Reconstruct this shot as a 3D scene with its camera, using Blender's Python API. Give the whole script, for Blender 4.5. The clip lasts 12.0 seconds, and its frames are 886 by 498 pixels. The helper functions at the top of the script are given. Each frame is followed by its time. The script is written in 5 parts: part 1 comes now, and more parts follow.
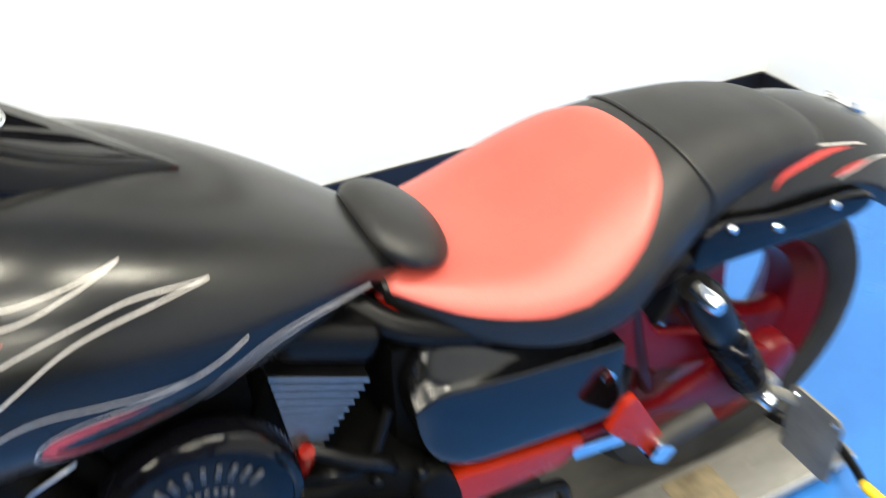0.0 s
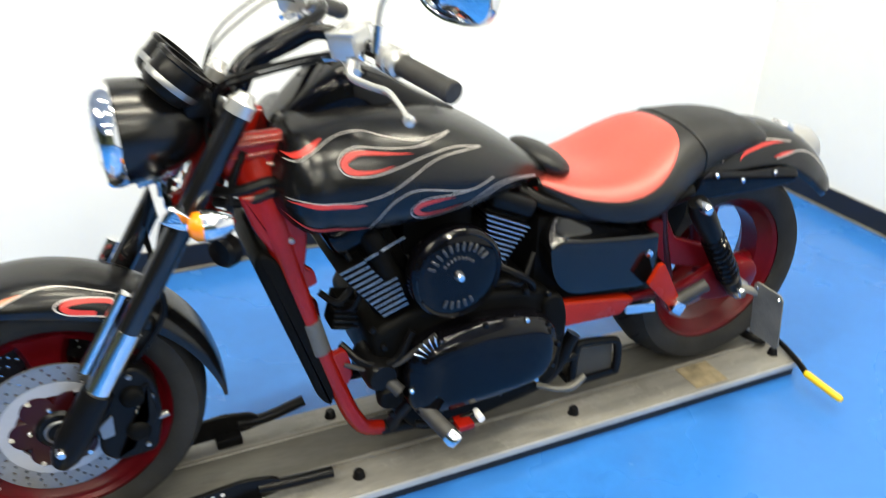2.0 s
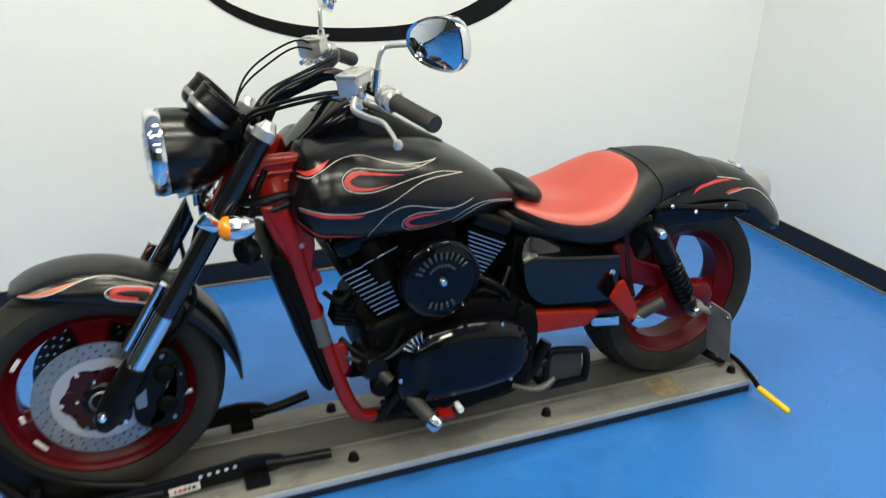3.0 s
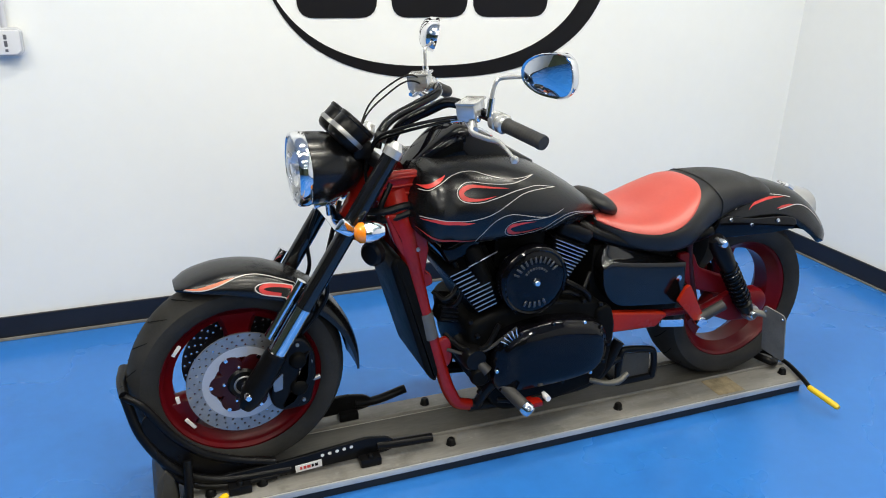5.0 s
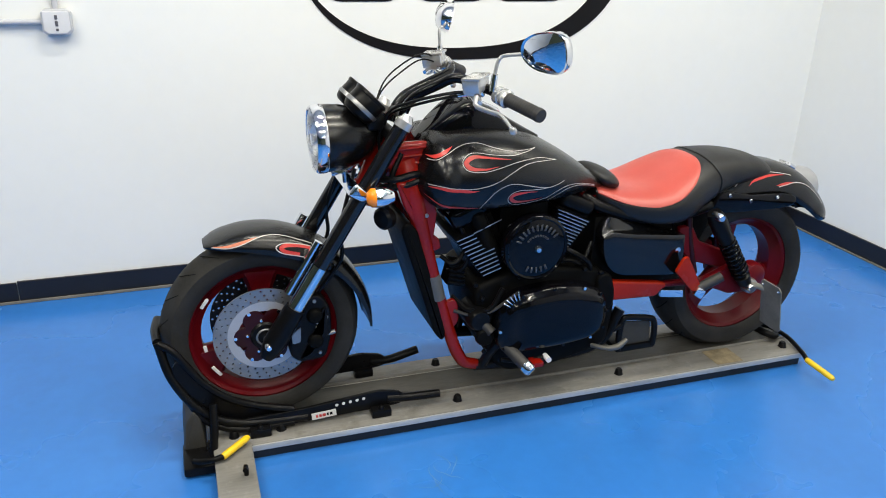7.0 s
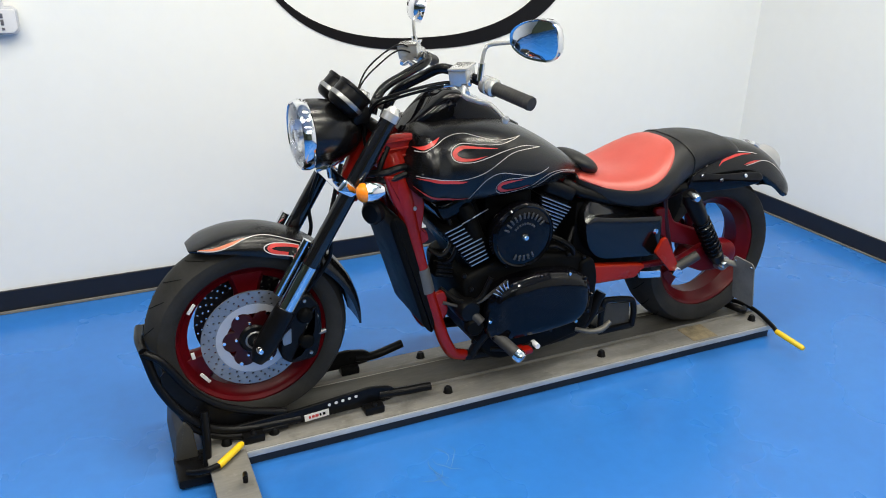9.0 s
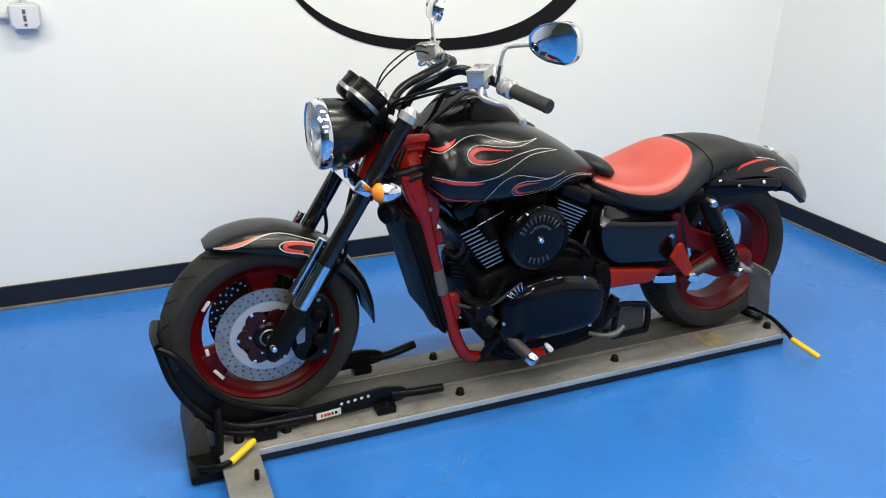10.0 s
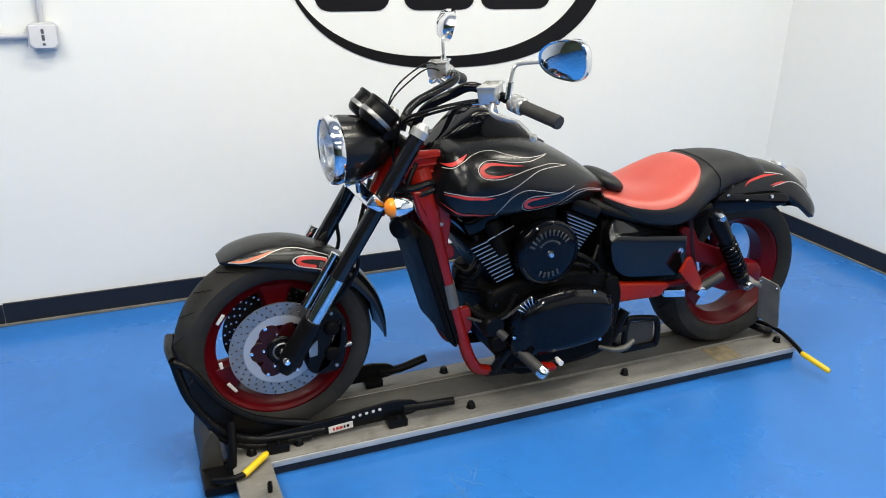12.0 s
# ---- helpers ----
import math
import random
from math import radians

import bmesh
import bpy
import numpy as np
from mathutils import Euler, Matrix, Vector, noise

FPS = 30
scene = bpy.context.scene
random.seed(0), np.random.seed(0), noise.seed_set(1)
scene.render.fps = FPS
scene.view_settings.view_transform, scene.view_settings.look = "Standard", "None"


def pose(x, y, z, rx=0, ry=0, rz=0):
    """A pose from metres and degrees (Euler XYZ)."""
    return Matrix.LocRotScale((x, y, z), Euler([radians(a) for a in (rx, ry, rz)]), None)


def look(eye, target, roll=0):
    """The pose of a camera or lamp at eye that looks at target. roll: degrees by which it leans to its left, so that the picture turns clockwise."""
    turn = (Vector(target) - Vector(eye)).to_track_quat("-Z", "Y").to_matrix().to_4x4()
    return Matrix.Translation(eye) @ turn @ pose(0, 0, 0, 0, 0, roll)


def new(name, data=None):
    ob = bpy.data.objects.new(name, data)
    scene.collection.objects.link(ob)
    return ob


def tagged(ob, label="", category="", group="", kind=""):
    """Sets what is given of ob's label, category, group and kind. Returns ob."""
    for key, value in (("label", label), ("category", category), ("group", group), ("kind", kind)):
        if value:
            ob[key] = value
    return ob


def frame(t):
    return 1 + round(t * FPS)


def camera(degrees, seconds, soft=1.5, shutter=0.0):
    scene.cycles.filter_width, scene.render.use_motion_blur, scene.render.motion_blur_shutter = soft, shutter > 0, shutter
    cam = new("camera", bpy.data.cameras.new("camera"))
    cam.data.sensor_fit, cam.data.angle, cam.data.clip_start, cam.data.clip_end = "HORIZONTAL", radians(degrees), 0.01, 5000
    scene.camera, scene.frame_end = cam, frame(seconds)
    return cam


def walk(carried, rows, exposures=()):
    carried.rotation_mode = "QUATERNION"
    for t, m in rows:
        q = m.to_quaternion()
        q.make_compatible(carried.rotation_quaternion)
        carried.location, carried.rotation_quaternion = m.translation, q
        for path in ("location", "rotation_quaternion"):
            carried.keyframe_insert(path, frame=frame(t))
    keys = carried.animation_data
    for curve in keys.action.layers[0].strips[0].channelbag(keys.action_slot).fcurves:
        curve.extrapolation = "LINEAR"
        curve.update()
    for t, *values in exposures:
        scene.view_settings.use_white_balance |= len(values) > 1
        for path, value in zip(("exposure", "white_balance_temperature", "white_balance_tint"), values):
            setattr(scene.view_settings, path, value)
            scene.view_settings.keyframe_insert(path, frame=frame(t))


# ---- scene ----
cam = camera(59.1, 12.0, soft=1.0, shutter=0.8)
PATH = [
    (0, (0.809, -0.861, 1.275), (1.493, 0.593, 0.083), -1.4),
    (0.5, (0.685, -1.077, 1.298), (1.523, 0.314, 0.13), 1.3),
    (1, (0.59, -1.336, 1.354), (1.065, -0.108, 0.446), -4.5),
    (1.5, (0.415, -1.47, 1.382), (0.949, -0.211, 0.552), -1.5),
    (2, (0.159, -1.576, 1.385), (0.766, -0.297, 0.64), 1.3),
    (2.5, (0.109, -1.675, 1.427), (0.726, -0.338, 0.8), 1.7),
    (3, (0.096, -1.88, 1.437), (0.69, -0.547, 0.782), 2.25),
    (3.5, (0.029, -1.969, 1.45), (0.526, -0.601, 0.786), -0.4),
    (3.7, (-0.012, -1.992, 1.453), (0.652, -0.272, 0.658), 0.7),
    (5.3, (-0.233, -2.099, 1.466), (0.491, -0.383, 0.737), 1.8),
    (5.5, (-0.228, -2.131, 1.47), (0.474, -0.413, 0.725), 2.8),
    (6, (-0.189, -2.225, 1.463), (0.445, -0.484, 0.713), 2.4),
    (6.5, (-0.182, -2.277, 1.463), (0.432, -0.529, 0.709), 1.9),
    (8.3, (-0.324, -2.185, 1.455), (0.404, -0.494, 0.674), 0.9),
    (8.5, (-0.337, -2.187, 1.462), (0.416, -0.506, 0.683), 1.1),
    (9, (-0.349, -2.183, 1.458), (0.433, -0.515, 0.679), 1.0),
    (9.5, (-0.354, -2.176, 1.455), (0.415, -0.505, 0.671), 2.0),
    (10, (-0.352, -2.18, 1.459), (0.399, -0.497, 0.681), 1.6),
    (10.5, (-0.349, -2.178, 1.464), (0.406, -0.49, 0.702), 1.0),
    (11, (-0.356, -2.182, 1.461), (0.402, -0.491, 0.709), 1.2),
    (11.5, (-0.361, -2.189, 1.463), (0.384, -0.49, 0.715), 1.3),
    (12, (-0.372, -2.199, 1.463), (0.367, -0.494, 0.723), 1.3),
]
walk(cam, [(t, look(eye, target, roll)) for t, eye, target, roll in PATH],
     exposures=[(0.0, 0.55, 7900, 6), (0.5, 0.09, 8300, 4), (1.0, 0.28, 8300, 4), (1.5, 0.46, 8200, 5), (2.0, 0.30, 8100, 5), (2.5, -0.06, 7900, 6), (3.0, -0.38, 7900, 2), (3.7, -0.38, 7700, 3), (5.3, -0.30, 7500, 8), (12.0, -0.30, 7500, 8)])

# ---- light ----
world = bpy.data.worlds.new("world")
scene.world = world
world.use_nodes = True
world.node_tree.nodes["Background"].inputs["Color"].default_value = (0.8, 0.85, 0.9, 1)
world.node_tree.nodes["Background"].inputs["Strength"].default_value = 0.3

ROOM_X0, ROOM_X1, ROOM_Y0, ROOM_Y1, ROOM_Z = -6.5, 2.98, -9.5, 1.016, 3.3
LAMPS = [(-1.3, -3.3), (0.9, -3.3), (-1.3, -1.5), (0.9, -1.5), (-1.9, -0.8), (0.4, -0.25), (2.2, -0.65), (-0.7, -5.6), (1.5, -5.6), (-1.6, -7.8), (0.9, -7.8)]
LAMP_W, LAMP_D, LAMP_POWER = 1.2, 0.10, 44.0
for lx, ly in LAMPS:
    lamp = bpy.data.lights.new("tube_light", "AREA")
    lamp.shape, lamp.size, lamp.size_y, lamp.energy = "RECTANGLE", LAMP_W, LAMP_D, LAMP_POWER
    lamp.color = (0.972, 0.990, 0.965)
    new("tube_light", lamp).matrix_world = pose(lx, ly, ROOM_Z - 0.09)

# ---- materials ----
def material(name, color, rough=0.5, metal=0.0, vary=0.12, scale=6.0, bump=0.0, bump_scale=120.0, coat=0.0, second=None, rough_vary=0.1, stretch=(1, 1, 1), spec=0.5):
    """Principled surface with variation at two scales and fine relief."""
    m = bpy.data.materials.new(name)
    m.use_nodes = True
    nt = m.node_tree
    b = nt.nodes["Principled BSDF"]
    tc = nt.nodes.new("ShaderNodeTexCoord")
    mp = nt.nodes.new("ShaderNodeMapping")
    mp.inputs["Scale"].default_value = stretch
    nt.links.new(tc.outputs["Object"], mp.inputs["Vector"])
    big = nt.nodes.new("ShaderNodeTexNoise")
    big.inputs["Scale"].default_value, big.inputs["Detail"].default_value = scale, 4
    small = nt.nodes.new("ShaderNodeTexNoise")
    small.inputs["Scale"].default_value, small.inputs["Detail"].default_value = scale * 14, 3
    for n in (big, small):
        nt.links.new(mp.outputs["Vector"], n.inputs["Vector"])
    add = nt.nodes.new("ShaderNodeMath")
    add.operation = "MULTIPLY_ADD"
    add.inputs[1].default_value = 0.4
    nt.links.new(small.outputs["Fac"], add.inputs[0])
    nt.links.new(big.outputs["Fac"], add.inputs[2])
    ramp = nt.nodes.new("ShaderNodeValToRGB")
    other = second or tuple(c * (1 - vary) for c in color)
    first = tuple(min(1, c * (1 + vary)) for c in color) if not second else color
    ramp.color_ramp.elements[0].position, ramp.color_ramp.elements[1].position = 0.45, 0.95
    ramp.color_ramp.elements[0].color, ramp.color_ramp.elements[1].color = (*first, 1), (*other, 1)
    nt.links.new(add.outputs[0], ramp.inputs["Fac"])
    nt.links.new(ramp.outputs["Color"], b.inputs["Base Color"])
    rr = nt.nodes.new("ShaderNodeMapRange")
    rr.inputs["From Min"].default_value, rr.inputs["From Max"].default_value = 0.3, 0.7
    rr.inputs["To Min"].default_value, rr.inputs["To Max"].default_value = max(0.02, rough - rough_vary * rough), min(1, rough + rough_vary * rough)
    nt.links.new(big.outputs["Fac"], rr.inputs["Value"])
    nt.links.new(rr.outputs["Result"], b.inputs["Roughness"])
    b.inputs["Metallic"].default_value = metal
    b.inputs["Coat Weight"].default_value = coat
    b.inputs["Coat Roughness"].default_value = 0.06
    b.inputs["Specular IOR Level"].default_value = spec
    if bump:
        bn = nt.nodes.new("ShaderNodeTexNoise")
        bn.inputs["Scale"].default_value, bn.inputs["Detail"].default_value = bump_scale, 3
        nt.links.new(mp.outputs["Vector"], bn.inputs["Vector"])
        bp = nt.nodes.new("ShaderNodeBump")
        bp.inputs["Strength"].default_value, bp.inputs["Distance"].default_value = bump, 0.002
        nt.links.new(bn.outputs["Fac"], bp.inputs["Height"])
        nt.links.new(bp.outputs["Normal"], b.inputs["Normal"])
    return m


def glowing(name, color, strength):
    m = bpy.data.materials.new(name)
    m.use_nodes = True
    b = m.node_tree.nodes["Principled BSDF"]
    b.inputs["Base Color"].default_value = (0.9, 0.9, 0.9, 1)
    b.inputs["Emission Color"].default_value, b.inputs["Emission Strength"].default_value = (*color, 1), strength
    return m


def glass(name, color, rough=0.03, ior=1.45):
    m = bpy.data.materials.new(name)
    m.use_nodes = True
    b = m.node_tree.nodes["Principled BSDF"]
    b.inputs["Base Color"].default_value = (*color, 1)
    b.inputs["Transmission Weight"].default_value, b.inputs["Roughness"].default_value, b.inputs["IOR"].default_value = 1.0, rough, ior
    return m


WALL = material("white_wall_paint", (0.80, 0.81, 0.80), 0.6, vary=0.02, scale=1.2, bump=0.12, bump_scale=60)
FARWALL = material("dim_olive_wall_paint", (0.070, 0.092, 0.055), 0.7, vary=0.25, scale=0.8, bump=0.1, bump_scale=40)
CEIL = material("white_ceiling_paint", (0.62, 0.62, 0.61), 0.8, vary=0.03, scale=2)
FLOOR = material("blue_epoxy_floor", (0.018, 0.155, 0.49), 0.28, vary=0.10, scale=1.6, bump=0.06, bump_scale=25, rough_vary=0.25)


def scuffed(m, color, scale, low, high, amount):
    """Lays sparse worn marks of another colour over a material."""
    nt = m.node_tree
    bsdf = nt.nodes["Principled BSDF"]
    old = bsdf.inputs["Base Color"].links[0].from_socket
    tc = nt.nodes.new("ShaderNodeTexCoord")
    n1 = nt.nodes.new("ShaderNodeTexNoise")
    n1.inputs["Scale"].default_value, n1.inputs["Detail"].default_value, n1.inputs["Roughness"].default_value = scale, 8, 0.72
    nt.links.new(tc.outputs["Object"], n1.inputs["Vector"])
    mr = nt.nodes.new("ShaderNodeMapRange")
    mr.inputs["From Min"].default_value, mr.inputs["From Max"].default_value, mr.inputs["To Max"].default_value = low, high, amount
    nt.links.new(n1.outputs["Fac"], mr.inputs["Value"])
    mix = nt.nodes.new("ShaderNodeMix")
    mix.data_type = "RGBA"
    nt.links.new(mr.outputs["Result"], mix.inputs["Factor"])
    nt.links.new(old, mix.inputs["A"])
    mix.inputs["B"].default_value = (*color, 1)
    nt.links.new(mix.outputs["Result"], bsdf.inputs["Base Color"])


scuffed(FLOOR, (0.10, 0.22, 0.42), 3.2, 0.62, 0.80, 0.5)
scuffed(FLOOR, (0.018, 0.085, 0.30), 1.1, 0.55, 0.80, 0.6)
scuffed(WALL, (0.62, 0.62, 0.60), 5.0, 0.70, 0.82, 0.35)
BASE = material("black_rubber_baseboard", (0.006, 0.006, 0.010), 0.4, vary=0.2, scale=4)
LOGO = material("black_wall_decal", (0.004, 0.0035, 0.005), 0.5, vary=0.1, spec=0.2)
SATIN = material("satin_black_paint", (0.003, 0.003, 0.0035), 0.25, vary=0.15, scale=5, spec=0.40)
BLACK = material("gloss_black_enamel", (0.002, 0.002, 0.003), 0.04, vary=0.2, scale=8, spec=0.22)
TUBE = material("gloss_black_fork_tube", (0.006, 0.006, 0.007), 0.09, vary=0.2, scale=10, spec=0.60)
RAW = material("bare_sheet_metal", (0.17, 0.165, 0.150), 0.48, metal=0.15, vary=0.25, scale=14, bump=0.08, spec=0.3)
COVER = material("polished_black_cover", (0.003, 0.003, 0.0035), 0.15, vary=0.2, scale=9, spec=0.50)
PART = material("black_coated_metal", (0.0035, 0.0035, 0.004), 0.30, vary=0.25, scale=14, bump=0.08, spec=0.14)
DARK = material("dark_engine_casting", (0.003, 0.003, 0.003), 0.5, vary=0.3, scale=18, bump=0.25, bump_scale=200, spec=0.06)
RUBBER = material("tyre_rubber", (0.0185, 0.0178, 0.0165), 0.75, vary=0.3, scale=10, bump=0.2, bump_scale=160, spec=0.25)
# near-black in place of the shade inside the tread grooves
GROOVE = material("tyre_groove_shade", (0.004, 0.004, 0.004), 0.9, vary=0.1, spec=0.1)
GRIP = material("ribbed_grip_rubber", (0.02, 0.019, 0.019), 0.6, vary=0.2, scale=30, bump=0.2)
VINYL = material("black_seat_vinyl", (0.007, 0.007, 0.0075), 0.46, vary=0.15, scale=9, bump=0.25, bump_scale=350, spec=0.4)
REDV = material("red_seat_vinyl", (0.44, 0.066, 0.051), 0.37, vary=0.08, scale=9, bump=0.22, bump_scale=350, spec=0.5)
RED = material("candy_red_frame_paint", (0.205, 0.0065, 0.0035), 0.13, vary=0.18, scale=6, spec=0.35)
ORANGE = material("orange_red_swingarm_paint", (0.28, 0.013, 0.0035), 0.26, vary=0.15, scale=7, spec=0.25)
RIM = material("red_wheel_paint", (0.095, 0.0022, 0.0045), 0.30, vary=0.2, scale=7, spec=0.18)
CAST = material("polished_cast_aluminium", (0.55, 0.55, 0.54), 0.22, metal=0.70, vary=0.10, scale=25)
CHROME = material("chrome", (0.80, 0.80, 0.82), 0.06, metal=1.0, vary=0.04, scale=12)
REFLECTOR = material("faceted_reflector_metal", (0.80, 0.80, 0.80), 0.28, metal=1.0, vary=0.05, scale=30, bump=0.5, bump_scale=40)
STEEL = material("brushed_disc_steel", (0.29, 0.29, 0.292), 0.38, metal=0.8, vary=0.12, scale=20, bump=0.1)
ALU = material("worn_aluminium_rail", (0.225, 0.216, 0.200), 0.5, metal=0.25, vary=0.25, scale=5, bump=0.15, bump_scale=90, stretch=(0.35, 2, 2))
# lighter aluminium: the floor's reflection on the rail side as colour
EDGE = material("floor_lit_rail_edge", (0.50, 0.49, 0.46), 0.4, metal=0.4, vary=0.2, scale=12, bump=0.1, stretch=(0.3, 2, 2))
PLATE = material("scuffed_steel_deck", (0.095, 0.091, 0.082), 0.55, metal=0.05, spec=0.25, vary=0.35, scale=5, bump=0.15, bump_scale=120, stretch=(0.4, 2, 2))
# near-black so that the shadow beneath the rails is in the colour
DARKGAP = material("shadow_black_rail_base", (0.007, 0.007, 0.008), 0.5, vary=0.3)
FINS = material("polished_fin_edge", (0.50, 0.50, 0.51), 0.32, metal=0.9, vary=0.1, scale=30)
YELLOW = material("yellow_vinyl_grip", (0.75, 0.48, 0.015), 0.45, vary=0.08, scale=20)
AMBER = material("amber_lens", (0.9, 0.24, 0.015), 0.12, vary=0.1, scale=60, coat=0.5)
STRIPE = material("cream_pinstripe_paint", (0.44, 0.41, 0.39), 0.35, vary=0.1, scale=30)
FLAME = material("red_flame_paint", (0.50, 0.035, 0.03), 0.35, vary=0.25, scale=18)
FLAME2 = material("orange_flame_paint", (0.60, 0.16, 0.08), 0.35, vary=0.3, scale=18)
MIRROR = material("mirror_glass", (0.88, 0.9, 0.92), 0.015, metal=1.0, vary=0.0)
LENS = glass("clear_lens", (0.97, 0.98, 1.0))
TAIL = glass("frosted_tail_lens", (0.62, 0.62, 0.62), 0.30, 1.06)
TAIL.node_tree.nodes["Principled BSDF"].inputs["Transmission Weight"].default_value = 0.55
WHITE = material("white_plastic", (0.7, 0.7, 0.72), 0.4, vary=0.05)
PALE = material("pale_label_film", (0.66, 0.64, 0.6), 0.4, vary=0.1, scale=40)
LETTER = material("grey_cast_letters", (0.05, 0.052, 0.058), 0.3, metal=0.4, vary=0.1)
GREYBOX = material("grey_painted_box", (0.50, 0.51, 0.55), 0.4, vary=0.06)
BAG = material("grey_metal_plate", (0.105, 0.102, 0.094), 0.45, metal=0.3, vary=0.2, scale=9)

scuffed(ALU, (0.10, 0.085, 0.06), 6.0, 0.56, 0.78, 0.7)
scuffed(ALU, (0.33, 0.32, 0.30), 26.0, 0.56, 0.70, 0.5)
scuffed(ALU, (0.05, 0.045, 0.038), 3.1, 0.60, 0.74, 0.6)
scuffed(PLATE, (0.085, 0.080, 0.072), 9.0, 0.60, 0.76, 0.5)
DULLSTEEL = material("dull_dark_steel", (0.040, 0.038, 0.033), 0.55, vary=0.3, scale=9, bump=0.1, spec=0.3)
CARRIER = material("dark_red_carrier_paint", (0.022, 0.0015, 0.002), 0.3, vary=0.3, scale=12, spec=0.3)
# disc steel darkened in colour for the shade inside the wheel
SHADED_DISC = material("shaded_disc_steel", (0.045, 0.047, 0.055), 0.35, metal=0.8, vary=0.2, scale=20)
SLOT = material("dark_socket_plastic", (0.10, 0.10, 0.12), 0.5, vary=0.1)
SCUFF = material("pale_floor_scuff", (0.06, 0.19, 0.44), 0.6, vary=0.2, scale=30)
INNER_DISC = material("pale_disc_band", (0.46, 0.46, 0.47), 0.35, metal=0.5, vary=0.06, scale=20)

# ---- mesh helpers ----
def link(name, bm, mat, parent=None, label="", smooth=True, sharp=40):
    bmesh.ops.recalc_face_normals(bm, faces=bm.faces)
    for f in bm.faces:
        f.smooth = smooth
    if smooth:
        for e in bm.edges:
            if len(e.link_faces) == 2 and e.calc_face_angle(0) > radians(sharp):
                e.smooth = False
    me = bpy.data.meshes.new(name)
    bm.to_mesh(me)
    bm.free()
    me.materials.append(mat)
    ob = new(name, me)
    ob.parent = parent
    return tagged(ob, label)


def part(name, bm, mat, parent, label="", smooth=True, sharp=40):
    return link(name, bm, mat, parent, label, smooth, sharp)


def thing(name, place, label, category, group=""):
    ob = new(name)
    ob.location = place
    ob.empty_display_size = 0.1
    return tagged(ob, label, category, group)


def spline(points, n):
    """Catmull-Rom through the points, n steps per span."""
    p = [np.array(q, float) for q in points]
    p = [2 * p[0] - p[1]] + p + [2 * p[-1] - p[-2]]
    out = []
    for i in range(1, len(p) - 2):
        a, b, c, d = p[i - 1:i + 3]
        for k in range(n):
            t = k / n
            out.append(0.5 * (2 * b + (c - a) * t + (2 * a - 5 * b + 4 * c - d) * t * t + (3 * b - a - 3 * c + d) * t ** 3))
    return out + [p[-2]]


def curve(pairs):
    """A smooth function through (x, value) pairs."""
    xs = np.array([a for a, _ in pairs], float)
    ys = np.array([b for _, b in pairs], float)
    slope = np.gradient(ys, xs)

    def at(x):
        x = min(max(x, xs[0]), xs[-1])
        i = min(max(int(np.searchsorted(xs, x)) - 1, 0), len(xs) - 2)
        h = xs[i + 1] - xs[i]
        t = (x - xs[i]) / h
        return ((2 * t ** 3 - 3 * t * t + 1) * ys[i] + (t ** 3 - 2 * t * t + t) * h * slope[i] + (3 * t * t - 2 * t ** 3) * ys[i + 1] + (t ** 3 - t * t) * h * slope[i + 1])
    return at


def rings(rows, closed=True, caps=True, bm=None):
    """Skin a list of rings of points."""
    bm = bm or bmesh.new()
    vs = [[bm.verts.new(tuple(p)) for p in r] for r in rows]
    n = len(vs[0])
    for a, b in zip(vs, vs[1:]):
        for i in range(n if closed else n - 1):
            j = (i + 1) % n
            bm.faces.new((a[i], a[j], b[j], b[i]))
    if caps and closed:
        bm.faces.new(vs[0])
        bm.faces.new(vs[-1])
    return bm


def tube(points, r, sides=12, n=6, bm=None, smooth=True, flat=1.0):
    """A round bar along points; r a number or a list of one radius per point."""
    if smooth and len(points) > 2:
        pts = spline(points, n)
        rs = [float(v[0]) for v in spline([(q,) for q in r], n)] if isinstance(r, (list, tuple)) else [r] * len(pts)
    else:
        pts = [np.array(p, float) for p in points]
        rs = list(r) if isinstance(r, (list, tuple)) else [r] * len(pts)
    rows, side = [], None
    for i, p in enumerate(pts):
        d = pts[min(i + 1, len(pts) - 1)] - pts[max(i - 1, 0)]
        d = d / max(np.linalg.norm(d), 1e-9)
        if side is None:
            side = np.cross(d, (0, 0, 1.0)) if abs(d[2]) < 0.95 else np.cross(d, (0, 1.0, 0))
        side = side - d * np.dot(side, d)
        side = side / np.linalg.norm(side)
        up = np.cross(side, d)
        rows.append([p + rs[i] * (flat * math.cos(a) * side + math.sin(a) * up) for a in (2 * math.pi * k / sides for k in range(sides))])
    return rings(rows, bm=bm)


def axis_frame(axis):
    d = Vector(axis).normalized()
    return d.to_track_quat("Z", "Y").to_matrix().to_4x4()


def lathe(profile, centre, axis, sides=32, bm=None, caps=False):
    """Turn (radius, height) pairs round an axis."""
    m = Matrix.Translation(centre) @ axis_frame(axis)
    rows = [[m @ Vector((r * math.cos(a), r * math.sin(a), h)) for a in (2 * math.pi * k / sides for k in range(sides))] for r, h in profile]
    return rings(rows, caps=caps, bm=bm)


def box(size, centre, bevel=0.0, bm=None, turn=None, segments=2):
    own = bmesh.new()
    bmesh.ops.create_cube(own, size=1, matrix=Matrix.Diagonal((*size, 1)))
    if bevel:
        bmesh.ops.bevel(own, geom=own.edges, offset=bevel, segments=segments, affect="EDGES", profile=0.6)
    own.transform(Matrix.Translation(centre) @ (turn or Matrix()))
    if bm is None:
        return own
    return merge(bm, own)


def merge(bm, own):
    me = bpy.data.meshes.new("scratch")
    own.to_mesh(me)
    own.free()
    bm.from_mesh(me)
    bpy.data.meshes.remove(me)
    return bm


